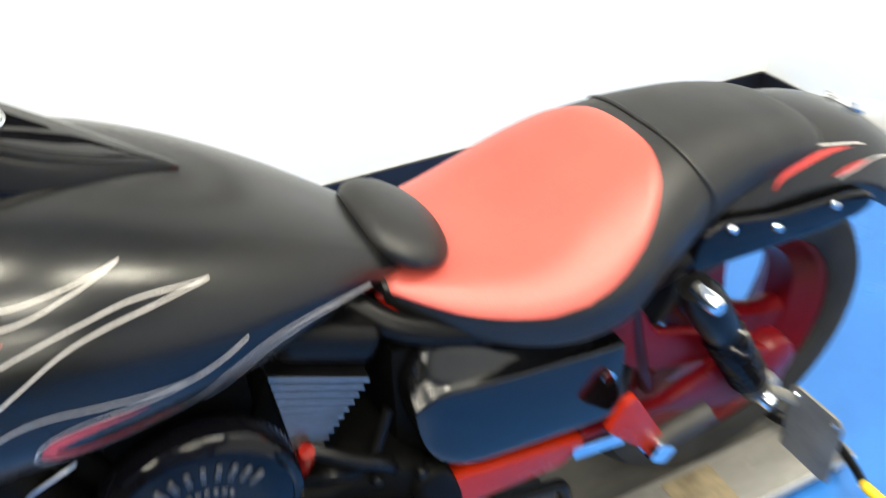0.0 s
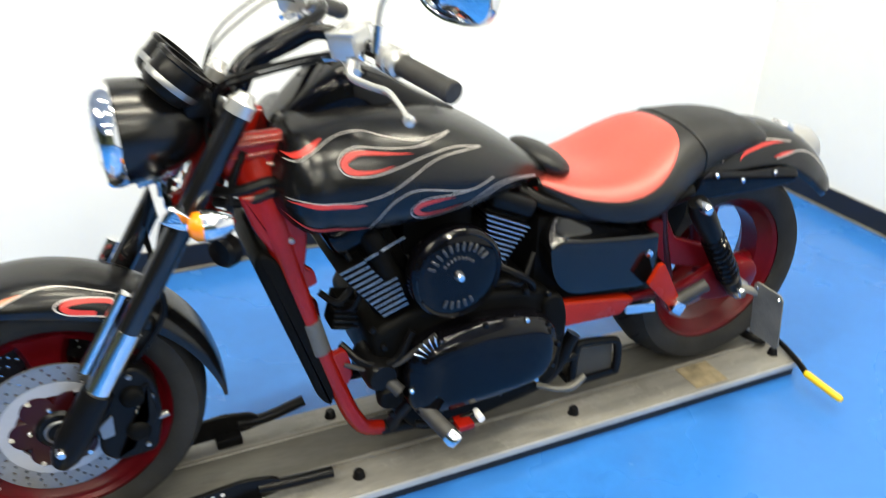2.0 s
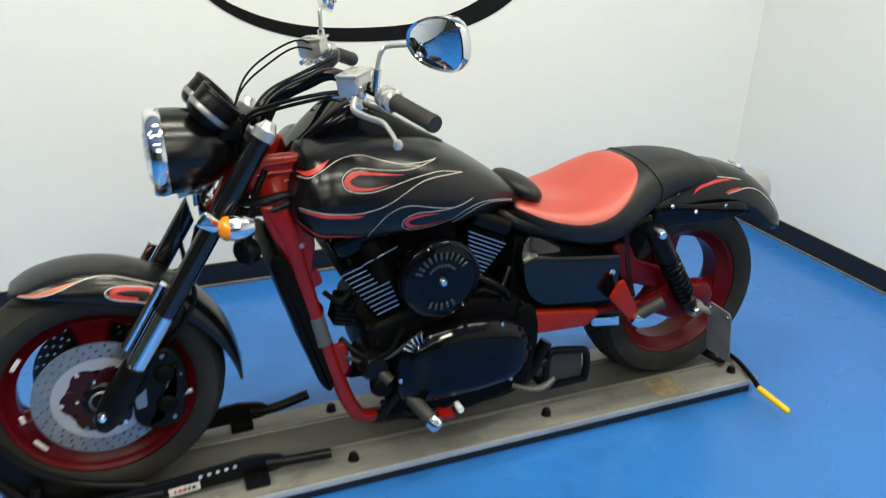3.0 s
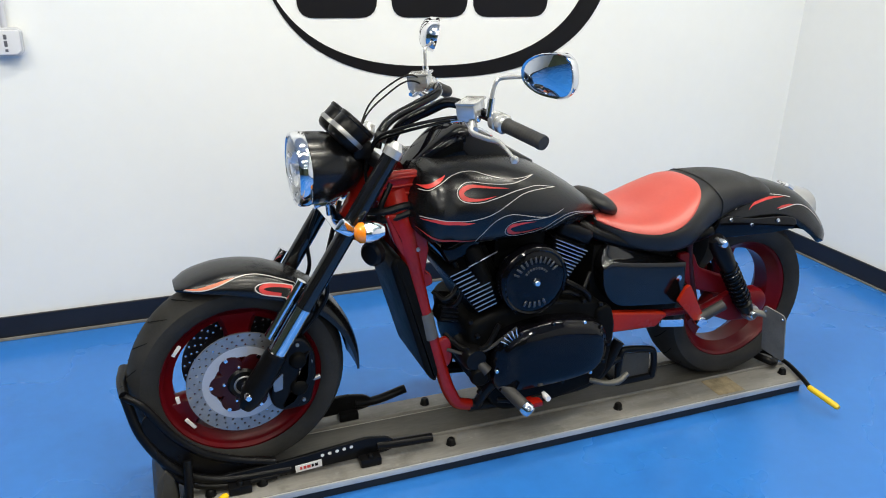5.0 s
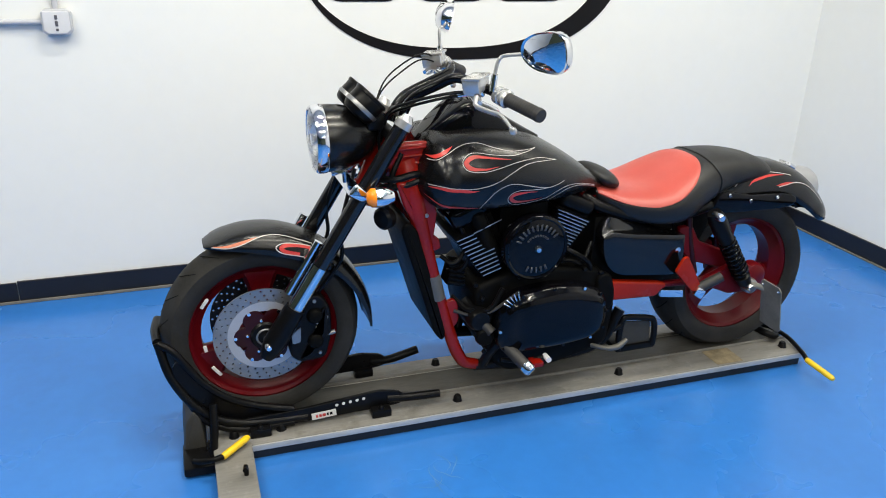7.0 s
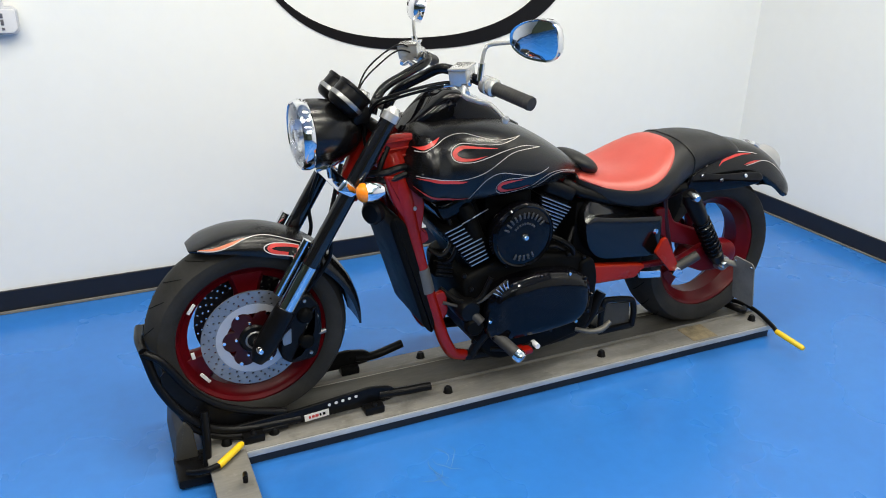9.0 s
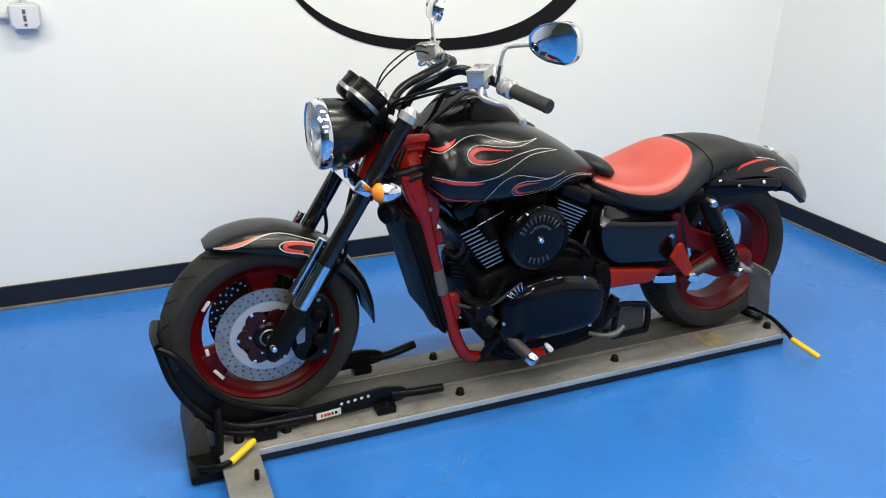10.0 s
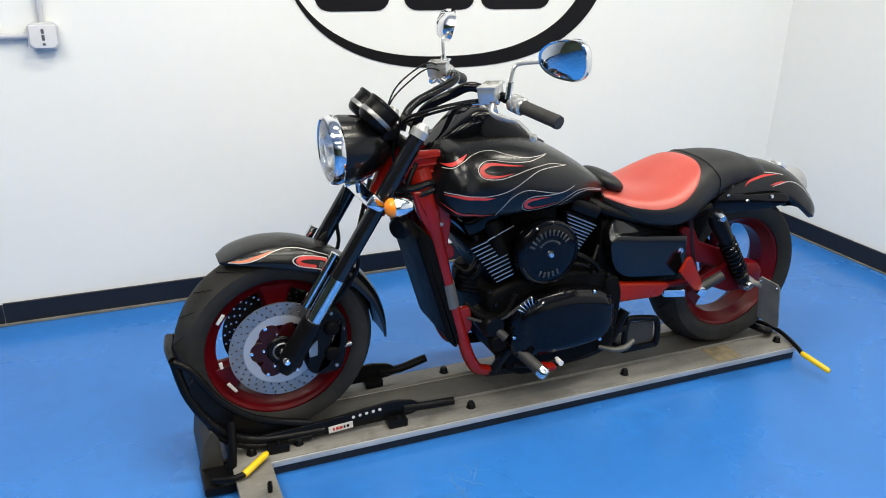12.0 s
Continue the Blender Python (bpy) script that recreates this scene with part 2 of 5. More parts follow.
def prism(outline, y0, y1, bevel=0.0, segments=3):
    """An outline in (x, z) made solid from y0 to y1, its edges rounded."""
    bm = bmesh.new()
    a = [bm.verts.new((x, y0, z)) for x, z in outline]
    f = bm.faces.new(a)
    r = bmesh.ops.extrude_face_region(bm, geom=[f])
    vs = [v for v in r["geom"] if isinstance(v, bmesh.types.BMVert)]
    bmesh.ops.translate(bm, verts=vs, vec=(0, y1 - y0, 0))
    if bevel:
        es = [e for e in bm.edges if abs(e.verts[0].co.y - e.verts[1].co.y) < 1e-6]
        bmesh.ops.bevel(bm, geom=es, offset=bevel, segments=segments, affect="EDGES", profile=0.55)
    return bm


def dome(outline, centre, levels):
    """Bulging cover: an outline in (x, z) drawn in towards its centre at each (scale, y)."""
    cx, cz = centre
    return rings([[(cx + (x - cx) * q, y, cz + (z - cz) * q) for x, z in outline] for q, y in levels])


def rounded(points, r, n=5):
    """Round the corners of a polygon in the plane."""
    out = []
    k = len(points)
    for i in range(k):
        p, q, s = (np.array(points[(i + d) % k], float) for d in (-1, 0, 1))
        a, b = p - q, s - q
        ra = min(r, np.linalg.norm(a) * 0.48)
        rb = min(r, np.linalg.norm(b) * 0.48)
        a, b = q + a / np.linalg.norm(a) * ra, q + b / np.linalg.norm(b) * rb
        for j in range(n + 1):
            t = j / n
            out.append(tuple((1 - t) ** 2 * a + 2 * t * (1 - t) * q + t * t * b))
    return out


# ---- room ----
def slab(name, x0, x1, y0, y1, z0, z1, mat, label="", bevel=0.0):
    return tagged(link(name, box((x1 - x0, y1 - y0, z1 - z0), ((x0 + x1) / 2, (y0 + y1) / 2, (z0 + z1) / 2), bevel), mat, smooth=False), label, kind="structure")


FLOOR_OB = slab("floor", ROOM_X0 - 0.15, ROOM_X1 + 0.15, ROOM_Y0 - 0.15, ROOM_Y1 + 0.15, -0.12, 0.0, FLOOR, "glossy bright blue painted concrete floor")
slab("ceiling", ROOM_X0 - 0.15, ROOM_X1 + 0.15, ROOM_Y0 - 0.15, ROOM_Y1 + 0.15, ROOM_Z, ROOM_Z + 0.12, CEIL, "plain white painted ceiling")
slab("wall_north", ROOM_X0, ROOM_X1, ROOM_Y1, ROOM_Y1 + 0.15, 0.0, ROOM_Z, WALL, "plain white painted wall with black baseboard")
slab("wall_south", ROOM_X0, ROOM_X1, ROOM_Y0 - 0.15, ROOM_Y0, 0.0, ROOM_Z, FARWALL, "dim olive-grey painted wall")
slab("wall_east", ROOM_X1, ROOM_X1 + 0.15, ROOM_Y0 - 0.15, ROOM_Y1 + 0.15, 0.0, ROOM_Z, WALL, "plain white painted wall with black baseboard")
slab("wall_west", ROOM_X0 - 0.15, ROOM_X0, ROOM_Y0 - 0.15, ROOM_Y1 + 0.15, 0.0, ROOM_Z, FARWALL, "dim olive-grey painted wall")
slab("baseboard", ROOM_X0, -0.86, ROOM_Y1 - 0.010, ROOM_Y1 - 0.001, 0.002, 0.089, BASE, "black vinyl baseboard along white wall", 0.002)
slab("baseboard", -0.857, ROOM_X1 - 0.012, ROOM_Y1 - 0.012, ROOM_Y1 - 0.001, 0.002, 0.094, BASE, "black vinyl baseboard along white wall", 0.002)
slab("baseboard", ROOM_X1 - 0.012, ROOM_X1 - 0.001, ROOM_Y0, ROOM_Y1 - 0.001, 0.002, 0.094, BASE, "black vinyl baseboard along white wall", 0.002)

JOINT = material("grey_floor_joint_sealant", (0.17, 0.16, 0.14), 0.6, vary=0.3, scale=8)
slab("trim", ROOM_X0, ROOM_X1 - 0.022, ROOM_Y1 - 0.022, ROOM_Y1 - 0.013, 0.001, 0.012, JOINT, "grey sealant strip along the baseboard foot", 0.002)
slab("trim", ROOM_X1 - 0.022, ROOM_X1 - 0.013, ROOM_Y0, ROOM_Y1 - 0.013, 0.001, 0.009, JOINT, "grey sealant strip along the baseboard foot", 0.002)

for lx, ly in LAMPS:
    fix = thing("ceiling_light", (lx, ly, ROOM_Z), "white rectangular fluorescent ceiling light fixture", "ceiling light", "ceiling lights")
    bm = box((LAMP_W + 0.08, LAMP_D + 0.08, 0.05), (0, 0, -0.027), 0.008)
    part("frame", bm, WHITE, fix)
    part("diffuser", box((LAMP_W, LAMP_D, 0.02), (0, 0, -0.065), 0.004), glowing("lamp_diffuser", (1, 0.98, 0.95), 3.0), fix)


def wall_logo():
    """Large oval ring and the lower parts of block shapes inside it."""
    cx, cz = 1.070, 1.500
    n = 96

    def oval(shift, half_w, half_h, power):
        """A full-shouldered oval outline."""
        turn = [2 * math.pi * k / n for k in range(n)]
        return [(shift + half_w * math.copysign(abs(math.cos(t)) ** (2 / power), math.cos(t)), half_h * math.copysign(abs(math.sin(t)) ** (2 / power), math.sin(t))) for t in turn]

    outer, inner = oval(-0.005, 0.766, 0.570, 2.45), oval(-0.052, 0.719, 0.519, 2.38)
    rows = [[(x, y, z) for x, z in o] for o, y in ((outer, 0), (outer, -0.003), (inner, -0.003), (inner, 0))]
    logo = thing("wall_logo", (cx, ROOM_Y1, cz), "large black oval ring emblem painted on white wall", "sign")
    part("ring", rings(rows, caps=False), LOGO, logo, smooth=False)
    for x0, x1 in ((-0.635, -0.315), (-0.255, 0.075), (0.100, 0.450)):
        o = rounded([(x0, -0.325), (x1, -0.325), (x1, 0.28), (x0, 0.28)], 0.07)
        i = rounded([(x0 + 0.09, -0.255), (x1 - 0.09, -0.255), (x1 - 0.09, 0.21), (x0 + 0.09, 0.21)], 0.035)
        part("block_shape", rings([[(x, y, z) for x, z in q] for q, y in ((o, 0), (o, -0.003), (i, -0.003), (i, 0))], caps=False), LOGO, logo, smooth=False)


wall_logo()


def junction_box():
    jb = thing("junction_box", (-0.558, ROOM_Y1, 1.109), "grey metal electrical junction box with conduit", "electrical box")
    part("box_body", prism(rounded([(-0.050, -0.034), (-0.050, 0.034), (-0.036, 0.046), (0.036, 0.046), (0.050, 0.034), (0.050, -0.034), (0.036, -0.046), (-0.036, -0.046)], 0.004), -0.045, 0.0, 0.003), GREYBOX, jb)
    cover = part("cover_plate", prism(rounded([(-0.044, -0.026), (-0.044, 0.040), (0.040, 0.040), (0.044, 0.034), (0.044, -0.026), (0.030, -0.040), (-0.030, -0.040)], 0.004), -0.051, -0.0452, 0.002), WHITE, jb, "white outlet cover plate")
    for dz, hh in ((0.018, 0.016), (-0.004, 0.020), (-0.026, 0.009)):
        part("socket", box((0.010, 0.004, hh), (0, -0.0515, dz), 0.002), SLOT, cover, "dark socket slot")
    part("conduit", tube([(0, -0.02, 0.045), (0, -0.02, 1.85)], 0.011, smooth=False), GREYBOX, jb)
    part("conduit", tube([(-0.047, -0.02, 0.0), (-2.3, -0.02, 0.0)], 0.011, smooth=False), GREYBOX, jb)


junction_box()

# ---- motorcycle ----
YC, DECK = -0.125, 0.055
FX, FZ, FR = -0.004, 0.292, 0.291
RX, RZ, RR = 1.655, 0.290, 0.300
bike = thing("motorcycle", (0, YC, DECK), "satin black cruiser motorcycle with red frame, flame pinstripes and red seat", "motorcycle")


def arc(cx, cz, r, a0, a1, n):
    return [(cx + r * math.cos(radians(a0 + (a1 - a0) * k / n)), cz + r * math.sin(radians(a0 + (a1 - a0) * k / n))) for k in range(n + 1)]


def tyre(cx, cz, r, width, rim):
    """Round-shouldered tyre about the y axis."""
    w = width / 2
    prof = [(rim, -w * 0.80), (rim + 0.006, -w * 0.88), (rim + (r - rim) * 0.35, -w), (rim + (r - rim) * 0.62, -w * 0.97), (r - 0.020, -w * 0.78), (r - 0.007, -w * 0.45), (r, 0)]
    prof = prof + [(a, -b) for a, b in prof[-2::-1]]
    return lathe(prof, (cx, 0, cz), (0, 1, 0), 64)


def wheel(name, cx, cz, r, width, rim_r, rim_w, first, label):
    """Cast wheel: barrel, three broad spokes and hub, with its tyre."""
    w = rim_w / 2
    bm = lathe([(rim_r - 0.012, -w + 0.006), (rim_r - 0.004, -w - 0.002), (rim_r + 0.004, -w), (rim_r + 0.004, -w + 0.008), (rim_r - 0.008, -w + 0.014), (rim_r - 0.030, -w * 0.5), (rim_r - 0.030, w * 0.5), (rim_r - 0.008, w - 0.014), (rim_r + 0.004, w - 0.008), (rim_r + 0.004, w), (rim_r - 0.004, w + 0.002), (rim_r - 0.012, w - 0.006), (rim_r - 0.018, w - 0.016), (rim_r - 0.038, w * 0.45), (rim_r - 0.038, -w * 0.45), (rim_r - 0.018, -w + 0.016), (rim_r - 0.012, -w + 0.006)], (cx, 0, cz), (0, 1, 0), 64)
    ob = part(name, bm, RIM, bike, label)
    part("hub", lathe([(0.012, -w * 0.9), (0.040, -w * 0.9), (0.052, -w * 0.7), (0.052, w * 0.7), (0.040, w * 0.9), (0.012, w * 0.9)], (cx, 0, cz), (0, 1, 0), 32), RIM, ob)
    for k in range(3):
        a = radians(first + 120 * k)
        rows = []
        for s, hw, ht in ((0.040, 0.040, 0.030), (0.080, 0.034, 0.024), (0.130, 0.036, 0.022), (rim_r - 0.050, 0.050, 0.024), (rim_r - 0.028, 0.066, 0.030)):
            c = Vector((cx + s * math.cos(a), 0, cz + s * math.sin(a)))
            t = Vector((-math.sin(a), 0, math.cos(a)))
            rows.append([c + t * (hw * u) + Vector((0, ht * v, 0)) for u, v in ((-1, -0.4), (-0.7, -1), (0.7, -1), (1, -0.4), (1, 0.4), (0.7, 1), (-0.7, 1), (-1, 0.4))])
        part("spoke", rings(rows), RIM, ob)
    part("tyre", tyre(cx, cz, r, width, rim_r - 0.002), RUBBER, ob, "worn black rubber tyre")
    return ob


def drilled(cx, y, cz, bands, n, hole, bm):
    """Flat annulus pierced by rows of round holes."""
    corner = [(-1, -1), (0, -1), (1, -1), (1, 0), (1, 1), (0, 1), (-1, 1), (-1, 0)]
    for row, (r0, r1) in enumerate(bands):
        for c in range(n):
            a = 2 * math.pi * (c + row * 0.34) / n
            half, mid = math.pi / n, (r0 + r1) / 2
            cell, rim = [], []
            for u, v in corner:
                cell.append((a + half * u, mid + (r1 - r0) / 2 * v))
                q = math.hypot(u, v)
                rim.append((a + hole * u / q / mid, mid + hole * v / q))
            sides = []
            for yy in (-0.0025, 0.0025):
                sides.append([[bm.verts.new((cx + rr * math.cos(t), y + yy, cz + rr * math.sin(t))) for t, rr in loop] for loop in (cell, rim)])
            for s8 in range(8):
                t8 = (s8 + 1) % 8
                for outer, inner in sides:
                    bm.faces.new((outer[s8], outer[t8], inner[t8], inner[s8]))
                bm.faces.new((sides[0][1][s8], sides[0][1][t8], sides[1][1][t8], sides[1][1][s8]))
    return bm


def disc(cx, cz, y, parent, mat, r=0.148, inner=0.080):
    """Drilled brake disc with its carrier."""
    bm = drilled(cx, y, cz, ((0.107, 0.1203), (0.1203, 0.1336), (0.1336, 0.1469)), 30, 0.0033, bmesh.new())
    lathe([(r - 0.0015, -0.0025), (r, -0.0025), (r, 0.0025), (r - 0.0015, 0.0025)], (cx, y, cz), (0, 1, 0), 72, bm)
    ob = part("brake_disc", bm, mat, parent, "drilled steel brake disc", smooth=False)
    part("disc_band", lathe([(inner - 0.001, -0.0032), (0.1075, -0.0032), (0.1075, 0.0032), (inner - 0.001, 0.0032), (inner - 0.001, -0.0032)], (cx, y, cz), (0, 1, 0), 72), INNER_DISC if mat == STEEL else mat, ob, "bright inner disc band")
    carrier = bmesh.new()
    rows = []
    for yy, s in ((-0.005, 0.97), (-0.004, 1), (0.004, 1), (0.005, 0.97)):
        rows.append([(cx + s * rr * math.cos(a), y + yy, cz + s * rr * math.sin(a)) for a, rr in ((2 * math.pi * k / 60, 0.062 + 0.028 * abs(math.cos(3 * 2 * math.pi * k / 60)) ** 0.6) for k in range(60))])
    rings(rows, bm=carrier)
    part("disc_carrier", carrier, CARRIER, ob, "scalloped dark red disc carrier")
    part("hub_cap", lathe([(0.0001, -0.016), (0.020, -0.016), (0.024, -0.014), (0.038, -0.012), (0.044, -0.005), (0.044, 0.004)], (cx, y, cz), (0, math.copysign(1, -y), 0), 24), PART, ob)
    part("hub_ring", lathe([(0.022, -0.0165), (0.025, -0.0185), (0.028, -0.0165)], (cx, y, cz), (0, math.copysign(1, -y), 0), 24), STEEL, ob)
    for k in range(5):
        a = 2 * math.pi * (k + 0.4) / 5
        part("hub_bolt", lathe([(0.0001, 0.012), (0.0035, 0.012), (0.0055, 0.009), (0.0055, 0.0)], (cx + 0.052 * math.cos(a), y, cz + 0.052 * math.sin(a)), (0, math.copysign(1, y), 0), 12), CHROME, ob, "chrome hub bolt")
    for k in range(6):
        a = 2 * math.pi * k / 6
        part("rivet", lathe([(0.0001, -0.007), (0.005, -0.007), (0.0064, -0.004), (0.0064, 0.004), (0.0001, 0.004)], (cx + 0.085 * math.cos(a), y, cz + 0.085 * math.sin(a)), (0, 1, 0), 12), CHROME, ob)
    return ob


fw = wheel("front_wheel", FX, FZ, FR, 0.135, 0.216, 0.095, 90, "red cast front wheel")
for s in (-1, 1):
    # the far disc takes the darker steel, its shade painted in
    d = disc(FX, FZ, 0.062 * s, fw, STEEL if s < 0 else SHADED_DISC)
for ang, rr, ln in ((144, 0.199, 0.034), (189, 0.172, 0.022), (216, 0.178, 0.040)):
    a = radians(ang)
    part("wheel_weight", box((0.010, 0.004, ln), (FX + rr * math.cos(a), -0.052, FZ + rr * math.sin(a)), 0.0015, turn=pose(0, 0, 0, 0, -ang, 0), segments=1), PALE, fw, "pale stick-on balance weight")
part("axle_nut", lathe([(0.0001, -0.152), (0.007, -0.152), (0.010, -0.147), (0.010, 0.147), (0.007, 0.152), (0.0001, 0.152)], (FX, 0, FZ), (0, 1, 0), 12), CHROME, fw)
rw = wheel("rear_wheel", RX, RZ, RR, 0.180, 0.214, 0.135, 100, "red cast rear wheel")



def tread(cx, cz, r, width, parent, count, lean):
    """Curved tread grooves as flat strips with their shade painted in, one mesh shared round the tyre."""
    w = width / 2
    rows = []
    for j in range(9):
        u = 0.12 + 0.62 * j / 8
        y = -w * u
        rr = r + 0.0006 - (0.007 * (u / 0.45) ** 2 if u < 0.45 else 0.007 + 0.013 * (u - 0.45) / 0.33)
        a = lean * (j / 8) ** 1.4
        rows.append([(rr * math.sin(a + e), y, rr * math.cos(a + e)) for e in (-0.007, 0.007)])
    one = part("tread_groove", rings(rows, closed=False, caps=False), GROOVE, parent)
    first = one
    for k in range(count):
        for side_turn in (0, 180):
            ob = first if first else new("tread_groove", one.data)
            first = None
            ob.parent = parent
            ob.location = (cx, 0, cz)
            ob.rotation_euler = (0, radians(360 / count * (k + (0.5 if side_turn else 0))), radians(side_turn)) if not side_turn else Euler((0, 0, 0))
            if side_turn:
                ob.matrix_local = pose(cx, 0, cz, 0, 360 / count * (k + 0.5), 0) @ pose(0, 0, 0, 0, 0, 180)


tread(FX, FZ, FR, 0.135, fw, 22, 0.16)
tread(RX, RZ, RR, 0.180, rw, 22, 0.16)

# fork
RAKE = Vector((0.392 - 0.004, 0, 0.918 - 0.290)).normalized()


def fork_point(t, y):
    """A point t metres up the fork line from the axle."""
    return Vector((0.012, y, 0.285)) + RAKE * t


for s in (-1, 1):
    y = 0.118 * s
    leg = part("fork_leg", tube([fork_point(0.22, y), fork_point(0.735, y)], 0.0235, 24, smooth=False), TUBE, bike, "black fork upper tube")
    part("fork_cap", lathe([(0.0262, 0), (0.0262, 0.022), (0.020, 0.027), (0.013, 0.040), (0.0001, 0.040)], fork_point(0.722, y), RAKE, 20), CAST, leg, "pale cast fork cap")
    part("slider", tube([fork_point(-0.045, y), fork_point(-0.02, y), fork_point(0.02, y), fork_point(0.07, y), fork_point(0.115, y), fork_point(0.13, y)], [0.018, 0.028, 0.033, 0.032, 0.031, 0.029], 20), PART, leg)
    part("chrome_sleeve", tube([fork_point(0.12, y), fork_point(0.27, y)], 0.0245, 24, smooth=False), CHROME, leg, "polished chrome fork sleeve")
    part("chrome_collar", tube([fork_point(0.265, y), fork_point(0.285, y)], 0.0205, 24, smooth=False), CHROME, leg)
    bar = bmesh.new()
    tube([fork_point(0.16, y + 0.02) + Vector((-0.032, 0, 0.012)), fork_point(0.335, y + 0.02) + Vector((-0.032, 0, 0.012))], 0.013, 10, smooth=False, bm=bar)
    part("fork_brace", bar, CHROME, leg, "polished aluminium fender mount")
    # caliper behind the leg
    cx, cz = FX + 0.122, FZ + 0.030
    cal = part("brake_caliper", prism(rounded([(cx - 0.060, cz - 0.090), (cx - 0.030, cz - 0.118), (cx + 0.048, cz - 0.112), (cx + 0.068, cz - 0.03), (cx + 0.066, cz + 0.05), (cx + 0.034, cz + 0.102), (cx - 0.04, cz + 0.085)], 0.022), 0.045 * s, 0.105 * s, 0.010), PART, bike, "black brake caliper")
    for u, v in ((0.030, -0.090), (0.052, 0.025), (0.018, 0.080), (0.0, -0.055)):
        part("bolt", lathe([(0.0001, 0.004), (0.005, 0.004), (0.006, 0), (0.006, -0.004)], (cx + u, 0.105 * s, cz + v), (0, s, 0), 8), STEEL, cal)
    for q in range(4):
        part("caliper_marking", box((0.005, 0.0016, 0.010), (cx + 0.020 + 0.002 * q, 0.1056 * s, cz - 0.022 + 0.016 * q)), PALE, cal)
    for q in (-0.048, 0.034):
        part("piston_housing", lathe([(0.0001, 0.016), (0.016, 0.015), (0.022, 0.010), (0.025, 0.0)], (cx + 0.018, 0.104 * s, cz + q), (0, s, 0), 18), DARK, cal)
    part("caliper_bridge", prism(rounded([(cx - 0.030, cz - 0.100), (cx + 0.010, cz - 0.106), (cx + 0.058, cz - 0.02), (cx + 0.050, cz + 0.06), (cx + 0.036, cz + 0.05), (cx + 0.040, cz - 0.02), (cx + 0.002, cz - 0.085)], 0.006), 0.105 * s, 0.112 * s, 0.002), PART, cal)
    part("pad_bracket", prism(rounded([(cx - 0.052, cz - 0.020), (cx - 0.024, cz + 0.004), (cx - 0.026, cz - 0.046), (cx - 0.050, cz - 0.050)], 0.006), 0.105 * s, 0.109 * s, 0.001), STEEL, cal, "silver brake pad bracket")
    part("pad_pin", tube([(cx + 0.056, 0.098 * s, cz - 0.035), (cx + 0.078, 0.098 * s, cz - 0.030)], 0.007, 10, smooth=False), STEEL, cal)
    part("brake_hose", tube([(cx + 0.03, 0.08 * s, cz + 0.09), (cx + 0.10, 0.10 * s, cz + 0.20), (0.22, 0.10 * s, 0.62), (0.27, 0.07 * s, 0.78)], 0.006, 8), PART, cal)
low = part("lower_clamp", prism(rounded([(0.232, 0.725), (0.275, 0.700), (0.300, 0.718), (0.258, 0.760)], 0.012), -0.146, 0.146, 0.010), CHROME, bike, "polished lower triple clamp")
top = part("upper_clamp", prism(rounded([(0.350, 0.865), (0.395, 0.850), (0.405, 0.872), (0.362, 0.892)], 0.010), -0.120, 0.120, 0.008), PART, bike)
part("steering_head", tube([(0.30, 0, 0.66), (0.40, 0, 0.87)], 0.038, 20, smooth=False), RED, bike)


# front fender
def fender(cx, cz, stations, bm=None, sides=18):
    """Shell over a wheel: stations of (angle, crown radius, half width, skirt radius)."""
    ang = [s[0] for s in stations]
    up = ang[-1] > ang[0]
    st = stations if up else stations[::-1]
    fr, fw_, fs = (curve([(s[0], s[i]) for s in st]) for i in (1, 2, 3))
    rows = []
    for k in range(49):
        a = st[0][0] + (st[-1][0] - st[0][0]) * k / 48
        r, w, q = fr(a), fw_(a), fs(a)
        ring = []
        for j in range(sides + 1):
            u = -1 + 2 * j / sides
            th = u * 1.42
            y = w * math.copysign(abs(math.sin(th)) ** 0.75, u)
            rr = q + (r - q) * max(0.0, math.cos(th)) ** 0.62
            ring.append((rr, y))
        inner = [(rr - 0.006, y * 0.97) for rr, y in ring[::-1]]
        c, s_ = math.cos(radians(a)), math.sin(radians(a))
        rows.append([(cx + rr * c, y, cz + rr * s_) for rr, y in ring + inner])
    return rings(rows, bm=bm), (lambda a, u, lift=0.0012: fender_at(cx, cz, fr, fw_, fs, a, u, lift))


def fender_at(cx, cz, fr, fw_, fs, a, u, lift):
    """A point on the shell at angle a, u across (-1 to 1)."""
    r, w, q = fr(a), fw_(a) + lift, fs(a)
    th = u * 1.42
    y = w * math.copysign(abs(math.sin(th)) ** 0.75, u)
    rr = q + (r - q) * max(0.0, math.cos(th)) ** 0.62 + lift
    return Vector((cx + rr * math.cos(radians(a)), y, cz + rr * math.sin(radians(a))))


def ribbon(at, points, width, n=8, closed=False, taper=False):
    """A flat painted band along points in a surface's own coordinates."""
    pts = spline(points, n)
    bm = bmesh.new()
    rows = []
    m = len(pts)
    for i, p in enumerate(pts):
        c = at(*p)
        d = at(*pts[min(i + 1, m - 1)]) - at(*pts[max(i - 1, 0)])
        e = 1e-3
        du = at(p[0], p[1] + e) - c
        dv = at(p[0] + (0.5 if abs(p[0]) > 5 else e), p[1]) - c
        nrm = du.cross(dv)
        if d.length < 1e-9 or nrm.length < 1e-12:
            continue
        side = nrm.cross(d).normalized()
        w = width / 2 * (min(1.0, 3 * (m - 1 - i) / m + 0.05, 3 * i / m + 0.05) if taper else 1)
        rows.append([c - side * w, c + side * w])
    return rings(rows, closed=False, caps=False, bm=bm)


